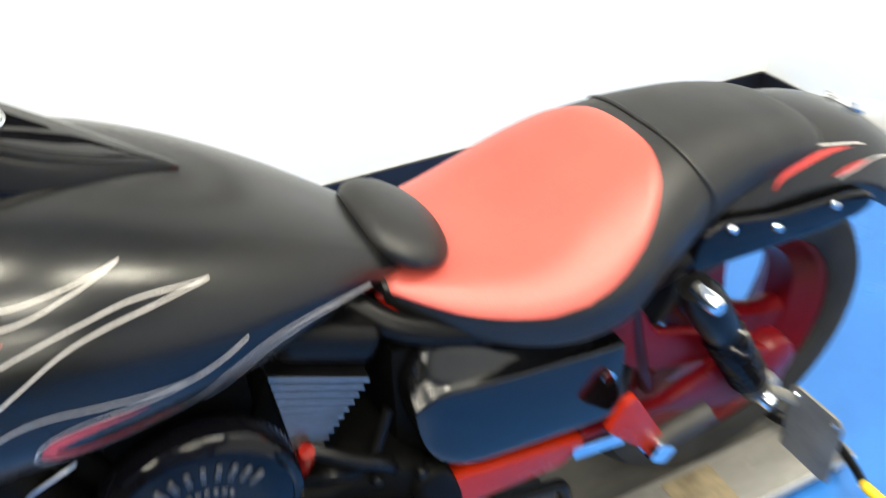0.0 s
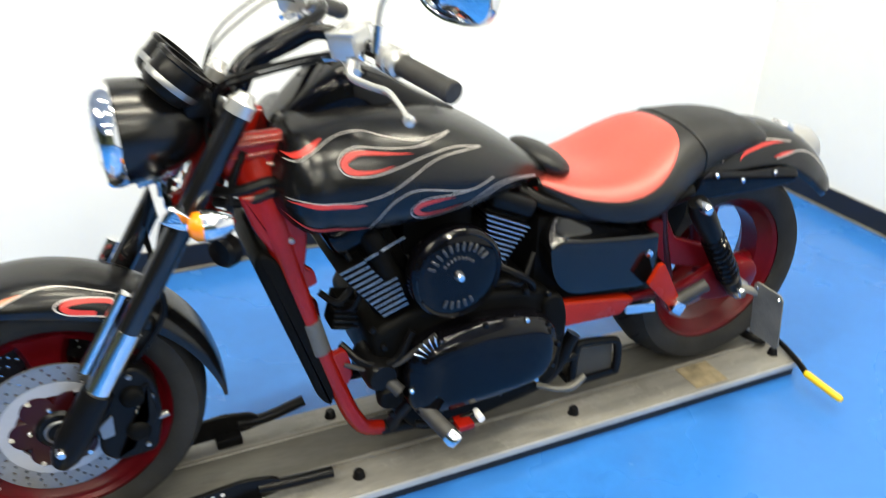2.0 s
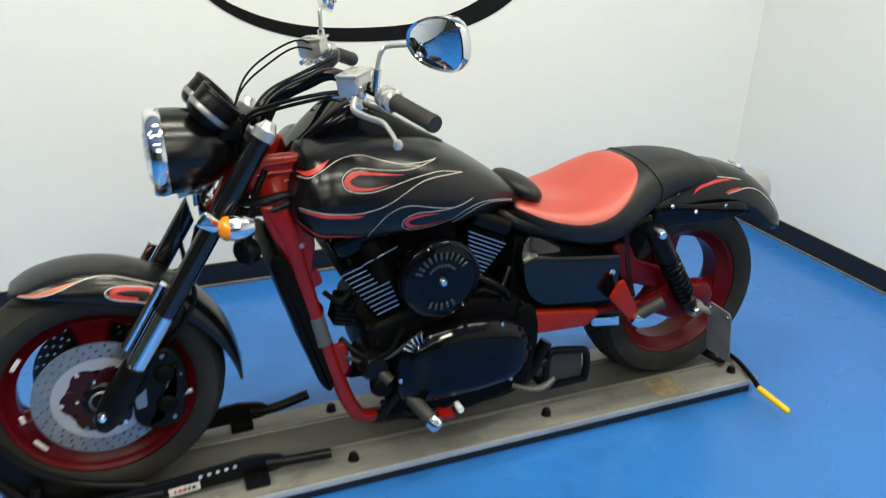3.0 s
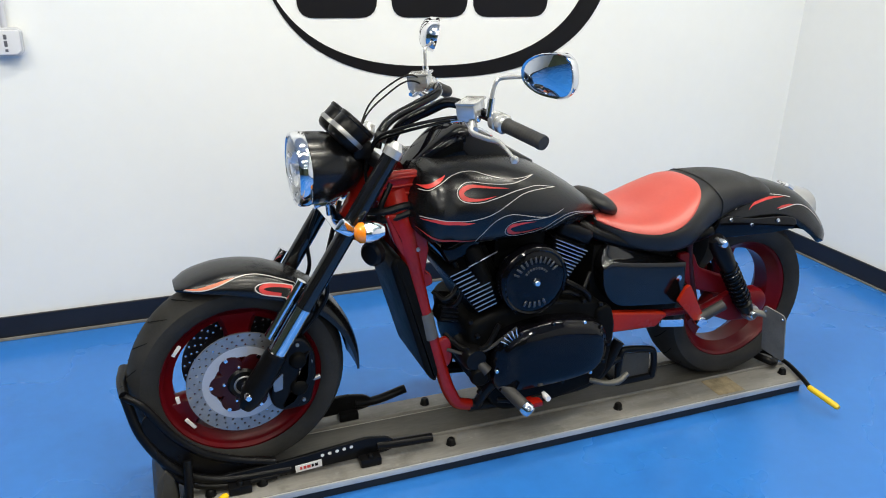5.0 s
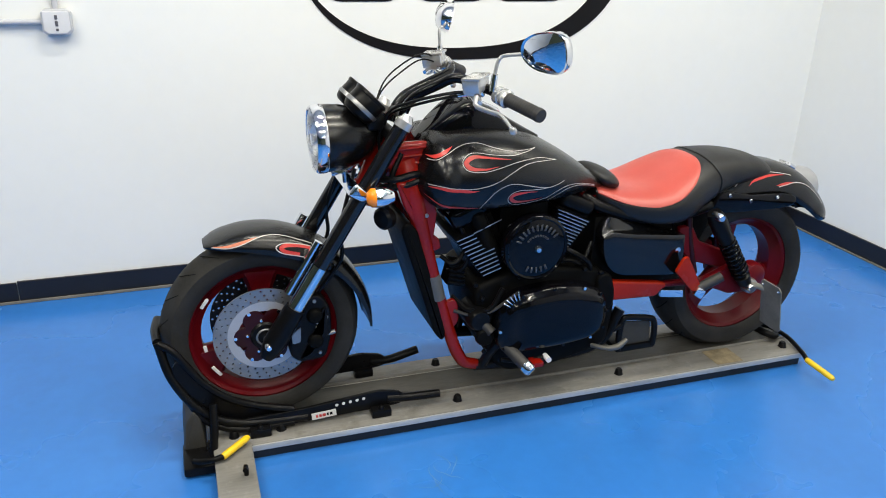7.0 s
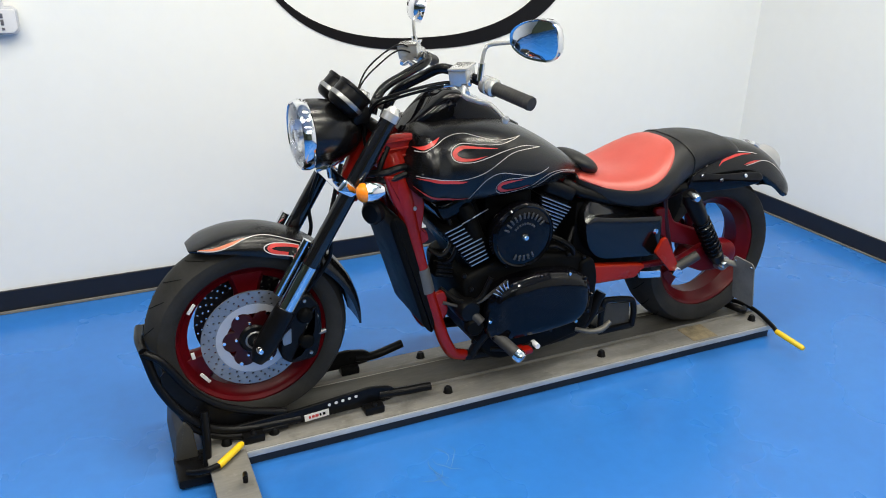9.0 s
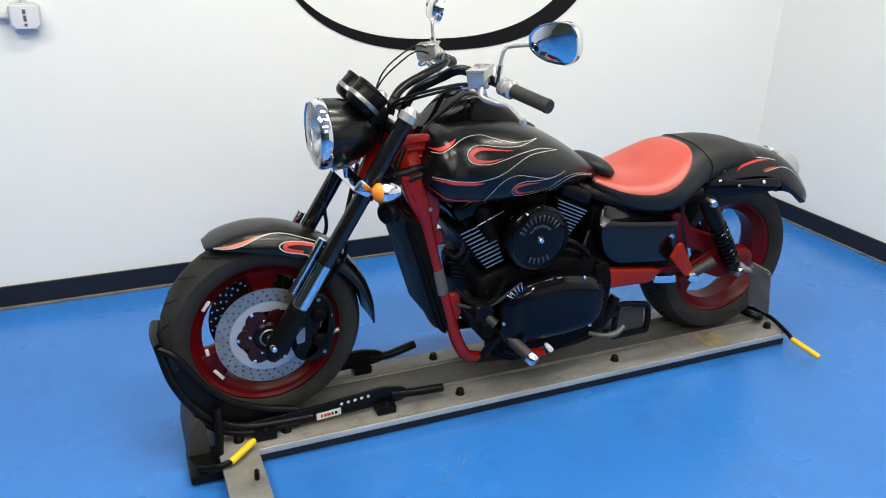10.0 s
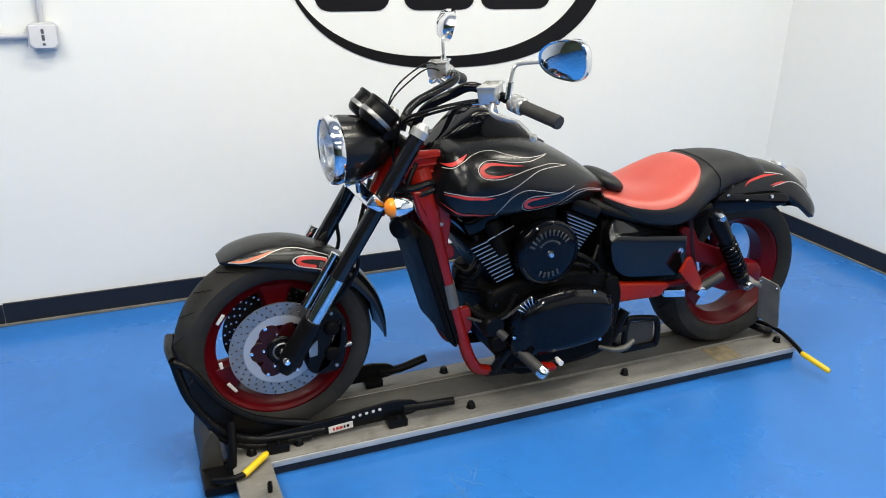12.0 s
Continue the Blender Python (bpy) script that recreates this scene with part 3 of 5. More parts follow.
def patch(at, left, right, n=10, across=5):
    """A painted area between two lines in a surface's own coordinates."""
    a, b = spline(left, n), spline(right, n)
    m = min(len(a), len(b))
    return rings([[at(*(np.array(a[i]) * (1 - k / across) + np.array(b[i]) * k / across)) for k in range(across + 1)] for i in range(m)], closed=False, caps=False)


bm, ff_at = fender(FX, FZ, [(-4, 0.328, 0.060, 0.322), (8, 0.328, 0.078, 0.300), (40, 0.322, 0.088, 0.262), (65, 0.321, 0.092, 0.238), (85, 0.324, 0.092, 0.240), (102, 0.325, 0.084, 0.270), (113, 0.322, 0.064, 0.303), (118, 0.319, 0.036, 0.316)])
ffen = part("front_fender", bm, SATIN, bike, "satin black front fender with flame stripes", sharp=60)
for s in (-1, 1):
    low_edge = lambda a, u: ff_at(a, s * u)
    part("pinstripe", ribbon(low_edge, [(114, 0.90), (110, 0.96), (105, 0.93), (98.4, 0.79), (92.2, 0.62), (86.2, 0.49), (80.5, 0.445), (74.7, 0.46), (68.6, 0.48), (56, 0.46)], 0.0030), STRIPE, ffen)
    part("flame_panel", patch(lambda a, u: ff_at(a, s * u, 0.0008), [(113.2, 0.80), (108, 0.82), (102.3, 0.735), (96.4, 0.63), (91.0, 0.555)], [(113.4, 0.88), (109, 0.94), (104, 0.90), (98.0, 0.78), (91.4, 0.59)]), FLAME2, ffen, "orange airbrushed flame")
    part("pinstripe", ribbon(low_edge, [(56, 0.56), (62, 0.585), (68.6, 0.625), (77.0, 0.70), (81.0, 0.81), (80.5, 0.91), (76.0, 0.965), (68, 0.955), (60, 0.93)], 0.0028), STRIPE, ffen)
    part("flame_panel", ribbon(lambda a, u: ff_at(a, s * u, 0.0008), [(59, 0.61), (68.0, 0.67), (75.0, 0.74), (78.2, 0.82), (77.6, 0.885), (74.0, 0.92), (67, 0.915)], 0.011), FLAME, ffen, "red airbrushed flame")

# headlight
HL = Vector((0.192, 0, 0.852))
AIM = Vector((-1, 0, -0.03)).normalized()
hl = part("headlight", lathe([(0.095, 0.0), (0.095, -0.02), (0.092, -0.055), (0.082, -0.095), (0.064, -0.130), (0.040, -0.152), (0.016, -0.161), (0.0001, -0.162)], HL, AIM, 40), SATIN, bike, "satin black bullet headlight shell")
part("bezel", lathe([(0.088, 0.024), (0.092, 0.027), (0.097, 0.020), (0.0985, 0.008), (0.097, -0.004), (0.095, -0.006), (0.090, 0.004), (0.088, 0.024)], HL, AIM, 48), CHROME, hl, "chrome headlight rim")
part("reflector", lathe([(0.088, 0.018), (0.075, 0.0), (0.045, -0.025), (0.015, -0.034), (0.0001, -0.034)], HL, AIM, 40), REFLECTOR, hl)
part("lens", lathe([(0.089, 0.022), (0.070, 0.029), (0.040, 0.034), (0.0001, 0.036)], HL, AIM, 40), LENS, hl, "clear glass headlight lens")
part("bulb_shield", lathe([(0.0001, 0.016), (0.016, 0.014), (0.019, 0.004), (0.010, -0.03)], HL, AIM, 20), CHROME, hl)
br = part("headlight_bracket", tube([(0.30, 0, 0.80), (0.27, 0, 0.765), (0.215, 0, 0.752)], 0.012, 12), CHROME, bike)

# gauges
for s in (-1, 1):
    gx = Vector((0.313, 0.049 * s, 0.962))
    aim = Vector((0.62, 0, 0.62)).normalized()
    g = part("gauge", lathe([(0.0001, -0.052), (0.036, -0.050), (0.045, -0.044), (0.0495, -0.034), (0.050, 0.012), (0.047, 0.018)], gx, aim, 32), PART, bike, "round black instrument pod")
    part("gauge_ring", lathe([(0.050, 0.010), (0.0522, 0.013), (0.0515, 0.020), (0.044, 0.022), (0.044, 0.014)], gx, aim, 32), PART, g)
    part("gauge_face", lathe([(0.0001, 0.014), (0.045, 0.014)], gx, aim, 32), BLACK, g)
    part("gauge_band", lathe([(0.0512, -0.030), (0.0522, -0.024), (0.0512, -0.018)], gx, aim, 32), STEEL, g)
part("gauge_bracket", box((0.05, 0.13, 0.05), (0.335, 0, 0.905), 0.012), PART, bike)

# turn signals
for s in (-1, 1):
    c = Vector((0.300, 0.175 * s, 0.725))
    t = part("turn_signal", lathe([(0.027, 0.0), (0.029, 0.011), (0.027, 0.032), (0.018, 0.052), (0.0001, 0.059)], c, (1, 0, 0), 24), CHROME, bike, "chrome turn signal with amber lens")
    part("lens", lathe([(0.027, 0.004), (0.0262, -0.010), (0.016, -0.021), (0.0001, -0.024)], c, (1, 0, 0), 24), AMBER, t, "amber plastic lens")
    part("stalk", tube([c + Vector((0.03, 0, 0)), (0.315, 0.115 * s, 0.70)], 0.010, 10, smooth=False), CHROME, t)

# handlebar
SHIFT = 0.045
hb = part("handlebar", tube([(0.661, -0.268, 0.985), (0.648, -0.232, 0.991), (0.628, -0.198, 1.003), (0.590, -0.166, 1.018), (0.538, -0.140, 1.034), (0.496, -0.105, 1.009), (0.446, -0.080, 0.979), (0.424, -0.055, 0.944), (0.405, -0.048, 0.890)], 0.0135, 16), BLACK, bike, "black one-inch pullback handlebar")
part("bar_half", tube([(0.639 + SHIFT, 0.309, 0.989), (0.665, 0.278, 0.999), (0.652, 0.220, 1.003), (0.625, 0.175, 0.994), (0.541, 0.122, 0.974), (0.462, 0.086, 0.949), (0.422, 0.058, 0.920), (0.405, 0.048, 0.880)], 0.0135, 16), BLACK, hb)
part("bar_bridge", tube([(0.415, -0.055, 0.915), (0.415, 0.055, 0.915)], 0.012, 14, smooth=False), PART, hb)
for s in (-1, 1):
    at = lambda x, y, z: Vector((x + SHIFT, y, z - 0.006)) if s > 0 else Vector((x + 0.030, 0.055 - y, z - 0.011))
    if s > 0:
        g0, g1 = Vector((0.653, 0.278, 1.003)), Vector((0.757, 0.380, 0.956))
        blade = [(0.593, 0.232, 1.010), (0.610, 0.262, 0.985), (0.650, 0.305, 0.962), (0.695, 0.345, 0.930), (0.713, 0.362, 0.918)]
    else:
        g0, g1 = Vector((0.650, -0.235, 0.990)), Vector((0.694, -0.365, 0.969))
        blade = [(0.574, -0.204, 0.992), (0.566, -0.222, 0.974), (0.586, -0.260, 0.966), (0.604, -0.292, 0.963), (0.607, -0.335, 0.953), (0.606, -0.376, 0.941)]
    ax = (g1 - g0).normalized()
    prof = [(0.0001, 0.0), (0.019, 0.0), (0.0195, 0.006)]
    for k in range(12):
        prof += [(0.0185, 0.010 + 0.009 * k), (0.0180, 0.013 + 0.009 * k), (0.0185, 0.016 + 0.009 * k)]
    prof += [(0.0195, 0.122), (0.018, 0.131), (0.0001, 0.132)]
    grip = part("grip", lathe(prof, g0, ax, 20), GRIP, hb, "ribbed black rubber grip")
    sw = part("switch_housing", lathe([(0.0001, -0.046), (0.017, -0.046), (0.024, -0.040), (0.025, -0.022), (0.022, -0.020), (0.025, -0.016), (0.025, -0.002), (0.019, 0.004)], g0, ax, 20), CAST, hb, "polished metal switch housing")
    rs = part("fluid_reservoir", box((0.064, 0.052, 0.036), at(0.552, 0.228, 1.032), 0.006, turn=pose(0, 0, 0, 6 * s, -8, 40 * -s)), CAST, hb, "polished fluid reservoir")
    part("reservoir_lid", box((0.068, 0.056, 0.007), at(0.551, 0.228, 1.0525), 0.003, turn=pose(0, 0, 0, 6 * s, -8, 40 * -s)), CAST, rs)
    lever = part("lever", tube(blade, [0.011, 0.0095, 0.0085, 0.0080, 0.0070, 0.0065][:len(blade)], 12, flat=0.75), CAST, hb, "polished clutch and brake lever")
    part("lever_ball", lathe([(0.0001, -0.011), (0.008, -0.008), (0.011, 0), (0.008, 0.008), (0.0001, 0.011)], blade[-1], (0, 0, 1), 12), CAST, lever)
    part("lever_perch", box((0.050, 0.036, 0.034), at(0.545, 0.226, 1.020), 0.008, turn=pose(0, 0, 0, 0, 0, 40 * -s)), CAST, hb)
    part("clamp_bolt", lathe([(0.0001, 0.010), (0.006, 0.009), (0.008, 0.004), (0.008, -0.006)], at(0.560, 0.252, 1.012), (-0.5, 0.5 * s, 0.6), 10), CHROME, hb)
    part("perch_arm", tube([at(0.540, 0.214, 1.012), at(0.548, 0.244, 0.998), at(0.545, 0.268, 0.987)], [0.011, 0.013, 0.011], 10), CAST, hb, "polished lever perch")
    part("cable_adjuster", tube([at(0.538, 0.222, 1.004), at(0.512, 0.198, 0.998)], 0.006, 10, smooth=False), CHROME, hb)
    # mirror
    mc = Vector((0.682, -0.372, 1.132)) if s < 0 else Vector((0.690, 0.36, 1.140))
    face = Vector((-0.88, -0.41, -0.12)).normalized() if s < 0 else Vector((0.93, -0.30, -0.2)).normalized()
    stem = part("mirror_stem", tube([(0.612, -0.218, 1.012), (0.618, -0.218, 1.063), (0.626, -0.218, 1.092), (0.640, -0.228, 1.104), (0.668, -0.300, 1.118)] if s < 0 else [(0.633, 0.262, 1.015), (0.629, 0.268, 1.065), (0.628, 0.272, 1.103), (0.637, 0.284, 1.115), (0.690, 0.345, 1.122)], 0.0052, 12), CAST, hb, "polished mirror stem")
    part("stem_sleeve", tube([(0.612, -0.218, 1.010), (0.617, -0.218, 1.055)] if s < 0 else [(0.633, 0.262, 1.017), (0.628, 0.267, 1.062)], 0.009, 12, smooth=False), CHROME, stem)
    right = Vector((0, 0, 1)).cross(face).normalized()
    up = face.cross(right).normalized()
    if s < 0:
        right, up = (right * math.cos(0.06) + up * math.sin(0.06)), (up * math.cos(0.06) - right * math.sin(0.06))
    outline = [(math.copysign(abs(math.cos(a)) ** 0.78, math.cos(a)) * (0.074 if s < 0 else 0.072), math.copysign(abs(math.sin(a)) ** 0.78, math.sin(a)) * 0.050 * (1 + 0.26 * math.cos(a))) for a in (2 * math.pi * k / 40 for k in range(40))]
    place = lambda sc, h: [mc + right * (x * sc) + up * (z * sc) + face * h for x, z in outline]
    mr = part("mirror_housing", rings([place(0.02, -0.046), place(0.35, -0.044), place(0.70, -0.036), place(0.95, -0.018), place(1.0, 0.0), place(0.985, 0.007), place(0.92, 0.006), place(0.90, 0.001)]), CHROME, hb, "teardrop chrome mirror housing")
    part("mirror_glass", rings([place(0.915, 0.0040), place(0.75, 0.0062), place(0.5, 0.0084), place(0.25, 0.0097), place(0.02, 0.0102)]), MIRROR, mr, "mirror glass")
# cables
for pts, r in (([(0.575, -0.165, 1.000), (0.515, -0.150, 0.995), (0.42, -0.105, 0.966), (0.37, -0.060, 0.930), (0.345, -0.050, 0.850), (0.36, -0.060, 0.75)], 0.0046),
               ([(0.565, -0.150, 0.990), (0.505, -0.135, 0.980), (0.42, -0.095, 0.952), (0.375, -0.040, 0.915), (0.355, -0.030, 0.840)], 0.0042),
               ([(0.61, 0.225, 1.025), (0.55, 0.190, 1.050), (0.47, 0.140, 1.030), (0.40, 0.100, 0.985), (0.36, 0.080, 0.900)], 0.0026),
               ([(0.61, 0.215, 1.015), (0.54, 0.180, 1.034), (0.46, 0.130, 1.006), (0.39, 0.090, 0.960), (0.35, 0.070, 0.880)], 0.0026)):
    part("control_cable", tube(pts, r, 8), PART, hb)

# tank
T_TOP = curve([(0.436, 0.765), (0.46, 0.83), (0.55, 0.878), (0.65, 0.883), (0.75, 0.866), (0.85, 0.826), (0.95, 0.770), (1.03, 0.715), (1.075, 0.682)])
T_W = curve([(0.436, 0.115), (0.46, 0.172), (0.55, 0.207), (0.65, 0.217), (0.75, 0.210), (0.85, 0.187), (0.95, 0.143), (1.03, 0.095), (1.075, 0.070)])
T_MID = curve([(0.436, 0.733), (0.46, 0.737), (0.55, 0.742), (0.65, 0.741), (0.75, 0.734), (0.85, 0.721), (0.95, 0.705), (1.03, 0.686), (1.075, 0.670)])
T_LOW = curve([(0.436, 0.718), (0.46, 0.692), (0.55, 0.672), (0.65, 0.667), (0.75, 0.667), (0.85, 0.668), (0.95, 0.668), (1.03, 0.664), (1.075, 0.662)])


def tank_at(x, v, lift=0.0012):
    """A point of the tank's skin: x along, v from -1 (left bottom) by 0 (crown) to 1 (right bottom)."""
    th = v * math.pi * 0.80
    w, zt, zm, zl = T_W(x) + lift, T_TOP(x) + lift, T_MID(x), T_LOW(x) - lift
    c, s = math.cos(th), math.sin(th)
    y = w * math.copysign(abs(s) ** 0.80 if c >= 0 else 1 - 0.13 * (c / math.cos(math.pi * 0.2)) ** 2, s)
    z = zm + (zt - zm) * c ** 0.90 if c >= 0 else zm - (zm - zl) * min(1, (-c / math.cos(math.pi * 0.2))) ** 0.9
    return Vector((x, y, z))


def tank_rows(x0, x1, n, m=56):
    return [[tank_at(x0 + (x1 - x0) * k / n, -1 + 2 * j / m, 0) for j in range(m + 1)] for k in range(n + 1)]


tank = part("fuel_tank", rings(tank_rows(0.436, 1.075, 44)), SATIN, bike, "satin black fuel tank with flame pinstripes", sharp=70)
for s in (-1, 1):
    def side(x, z, lift=0.0012, s=s):
        """The tank's skin where it stands at height z beside x."""
        lo, hi = 0.02, 0.98
        for _ in range(18):
            mid = (lo + hi) / 2
            if tank_at(x, mid).z > z:
                lo = mid
            else:
                hi = mid
        return tank_at(x, s * (lo + hi) / 2, lift)
    deep = lambda x, z: side(x, z, 0.0007)
    for pts in ([(0.462, 0.812), (0.479, 0.817), (0.501, 0.829), (0.544, 0.845), (0.571, 0.853), (0.604, 0.854), (0.640, 0.844), (0.690, 0.832), (0.735, 0.829), (0.786, 0.828)],
                [(0.786, 0.828), (0.742, 0.824), (0.700, 0.821), (0.640, 0.826), (0.592, 0.833), (0.568, 0.830), (0.552, 0.819), (0.547, 0.807), (0.554, 0.793), (0.575, 0.786), (0.610, 0.785), (0.655, 0.793), (0.700, 0.802), (0.745, 0.806), (0.790, 0.805), (0.853, 0.790)],
                [(0.853, 0.790), (0.810, 0.795), (0.762, 0.797), (0.725, 0.792), (0.687, 0.776), (0.650, 0.757), (0.615, 0.745), (0.566, 0.738), (0.523, 0.742), (0.482, 0.750), (0.455, 0.749)],
                [(0.602, 0.672), (0.612, 0.692), (0.638, 0.725), (0.669, 0.742), (0.700, 0.745), (0.740, 0.736), (0.785, 0.725), (0.824, 0.721), (0.872, 0.732)],
                [(0.872, 0.732), (0.842, 0.724), (0.802, 0.720), (0.760, 0.721), (0.719, 0.724), (0.692, 0.718), (0.680, 0.704), (0.686, 0.688), (0.710, 0.678), (0.755, 0.678), (0.809, 0.686), (0.845, 0.703), (0.890, 0.713), (0.945, 0.707), (1.020, 0.684)],
                [(0.820, 0.676), (0.858, 0.693), (0.892, 0.704), (0.946, 0.702), (1.020, 0.681)]):
        part("pinstripe", ribbon(side, pts, 0.0019), STRIPE, tank)
    part("flame_panel", ribbon(deep, [(0.690, 0.812), (0.640, 0.818), (0.592, 0.824), (0.572, 0.821), (0.560, 0.814), (0.557, 0.807), (0.563, 0.798), (0.580, 0.793), (0.612, 0.792), (0.650, 0.797)], 0.013, taper=True), FLAME, tank, "red airbrushed flame")
    part("flame_panel", ribbon(deep, [(0.775, 0.713), (0.740, 0.715), (0.712, 0.714), (0.697, 0.711), (0.690, 0.703), (0.697, 0.693), (0.715, 0.686), (0.755, 0.685), (0.800, 0.690)], 0.011, taper=True), FLAME, tank, "red airbrushed flame")
    part("flame_panel", ribbon(deep, [(0.462, 0.820), (0.479, 0.825), (0.503, 0.837), (0.530, 0.848)], 0.013, taper=True), FLAME, tank, "red airbrushed flame")
    part("flame_panel", ribbon(deep, [(0.455, 0.743), (0.482, 0.744), (0.523, 0.736), (0.566, 0.731), (0.590, 0.732)], 0.009, taper=True), FLAME, tank, "red airbrushed flame")
    part("flame_panel", ribbon(deep, [(0.450, 0.716), (0.490, 0.690), (0.550, 0.676), (0.602, 0.674)], 0.008, taper=True), FLAME, tank, "red airbrushed flame")

# glossy dash on the crown of the tank
C_W = curve([(0.462, 0.034), (0.52, 0.066), (0.59, 0.084), (0.68, 0.082), (0.76, 0.062), (0.862, 0.004)])
C_TOP = curve([(0.462, 0.846), (0.51, 0.890), (0.56, 0.932), (0.600, 0.955), (0.67, 0.936), (0.76, 0.884), (0.862, 0.826)])
rows = []
for k in range(31):
    x = 0.462 + 0.40 * k / 30
    w, zt = C_W(x), C_TOP(x)
    z0 = T_TOP(x) - 0.030
    half = [(1.0, 0.0), (0.985, 0.35), (0.95, 0.62), (0.88, 0.80), (0.80, 0.90), (0.68, 0.955), (0.50, 0.98), (0.25, 0.995)]
    rows.append([(x, w * u, z0 + (zt - z0) * v) for u, v in half] + [(x, 0, zt)] + [(x, -w * u, z0 + (zt - z0) * v) for u, v in half[::-1]])
dash = part("tank_console", rings(rows, caps=True), BLACK, bike, "gloss black tank console", sharp=85)
part("filler_cap", lathe([(0.040, 0.0), (0.040, 0.006), (0.034, 0.011), (0.0001, 0.012)], (0.690, 0, 0.918), (0.45, 0, 1), 32), CHROME, dash, "round fuel filler cap")

# seat
S_TOP = curve([(1.04, 0.672), (1.10, 0.660), (1.18, 0.657), (1.26, 0.671), (1.34, 0.704), (1.40, 0.728), (1.50, 0.739), (1.60, 0.731), (1.70, 0.702), (1.77, 0.655)])
S_W = curve([(1.04, 0.085), (1.10, 0.125), (1.18, 0.165), (1.26, 0.188), (1.34, 0.184), (1.40, 0.162), (1.50, 0.128), (1.60, 0.110), (1.70, 0.092), (1.77, 0.060)])
S_LOW = curve([(1.04, 0.630), (1.10, 0.590), (1.18, 0.565), (1.26, 0.558), (1.34, 0.568), (1.40, 0.595), (1.50, 0.632), (1.60, 0.652), (1.70, 0.640), (1.77, 0.620)])


def seat_at(x, v, lift=0.0):
    """Seat skin: x along, v across from -1 to 1."""
    th = v * math.pi * 0.62
    w, zt, zl = S_W(x) + lift, S_TOP(x) + lift, S_LOW(x)
    zm = zl + (zt - zl) * 0.42
    c, s = math.cos(th), math.sin(th)
    y = w * math.copysign(abs(s) ** 0.80, s)
    z = zm + (zt - zm) * c ** 0.98 if c >= 0 else zm - (zm - zl) * (-c / -math.cos(math.pi * 0.62)) ** 0.8
    dish = 0.010 * math.exp(-((x - 1.22) / 0.08) ** 2) * math.exp(-(y / 0.09) ** 2)
    return Vector((x, y, z - dish))


SEAM = curve([(0.0, 1.443), (0.25, 1.447), (0.50, 1.456), (0.75, 1.470), (1.0, 1.478)])
RED_END = curve([(0.0, 1.423), (0.18, 1.418), (0.29, 1.408), (0.40, 1.391), (0.49, 1.366), (0.57, 1.332), (0.66, 1.272), (0.715, 1.190), (0.735, 1.110)])


def seat_skin(x0, x1, n, lift=0.0, m=40):
    """Skin between two lines across the seat, each a function of |v|."""
    vs = [-1 + 2 * j / m for j in range(m + 1)]
    return rings([[seat_at(x0(abs(v)) + (x1(abs(v)) - x0(abs(v))) * k / n, v, lift) for v in vs] for k in range(n + 1)])


seat = part("seat", seat_skin(lambda v: 1.04, lambda v: SEAM(v) - 0.004, 30), VINYL, bike, "two-tone rider seat of black and red vinyl", sharp=70)
part("pillion_pad", seat_skin(lambda v: SEAM(v) + 0.003, lambda v: 1.77, 30, 0.002), VINYL, seat, "black vinyl pillion pad", sharp=70)
rows = []
for j in range(49):
    v = -0.735 + 1.47 * j / 48
    x1 = RED_END(abs(v))
    rows.append([seat_at(1.046 + (x1 - 1.046) * k / 30, v, 0.0035 if 0 < k < 30 and 0 < j < 48 else 0.0005) for k in range(31)])
part("red_insert", rings(rows, closed=False, caps=False), REDV, seat, "red vinyl seat panel", sharp=70)
part("seam_piping", tube([seat_at(SEAM(abs(v)), v, 0.0005) for v in (-0.98 + 1.96 * j / 24 for j in range(25))], 0.0032, 8, n=2), VINYL, seat)
rows = []
for k in range(17):
    t = math.pi * k / 16
    c = Vector((1.087, 0, 0.682))
    ax, n2 = Vector((0.86, 0, -0.42)).normalized(), Vector((0.42, 0, 0.86)).normalized()
    r = max(0.002, math.sin(t)) ** 0.7
    rows.append([c + ax * (-0.058 * math.cos(t)) + Vector((0, 0.098 * r * math.cos(a), 0)) + n2 * (0.030 * r * math.sin(a)) for a in (2 * math.pi * j / 28 for j in range(28))])
part("seat_nose_pad", rings(rows), VINYL, seat, "black padded seat nose")

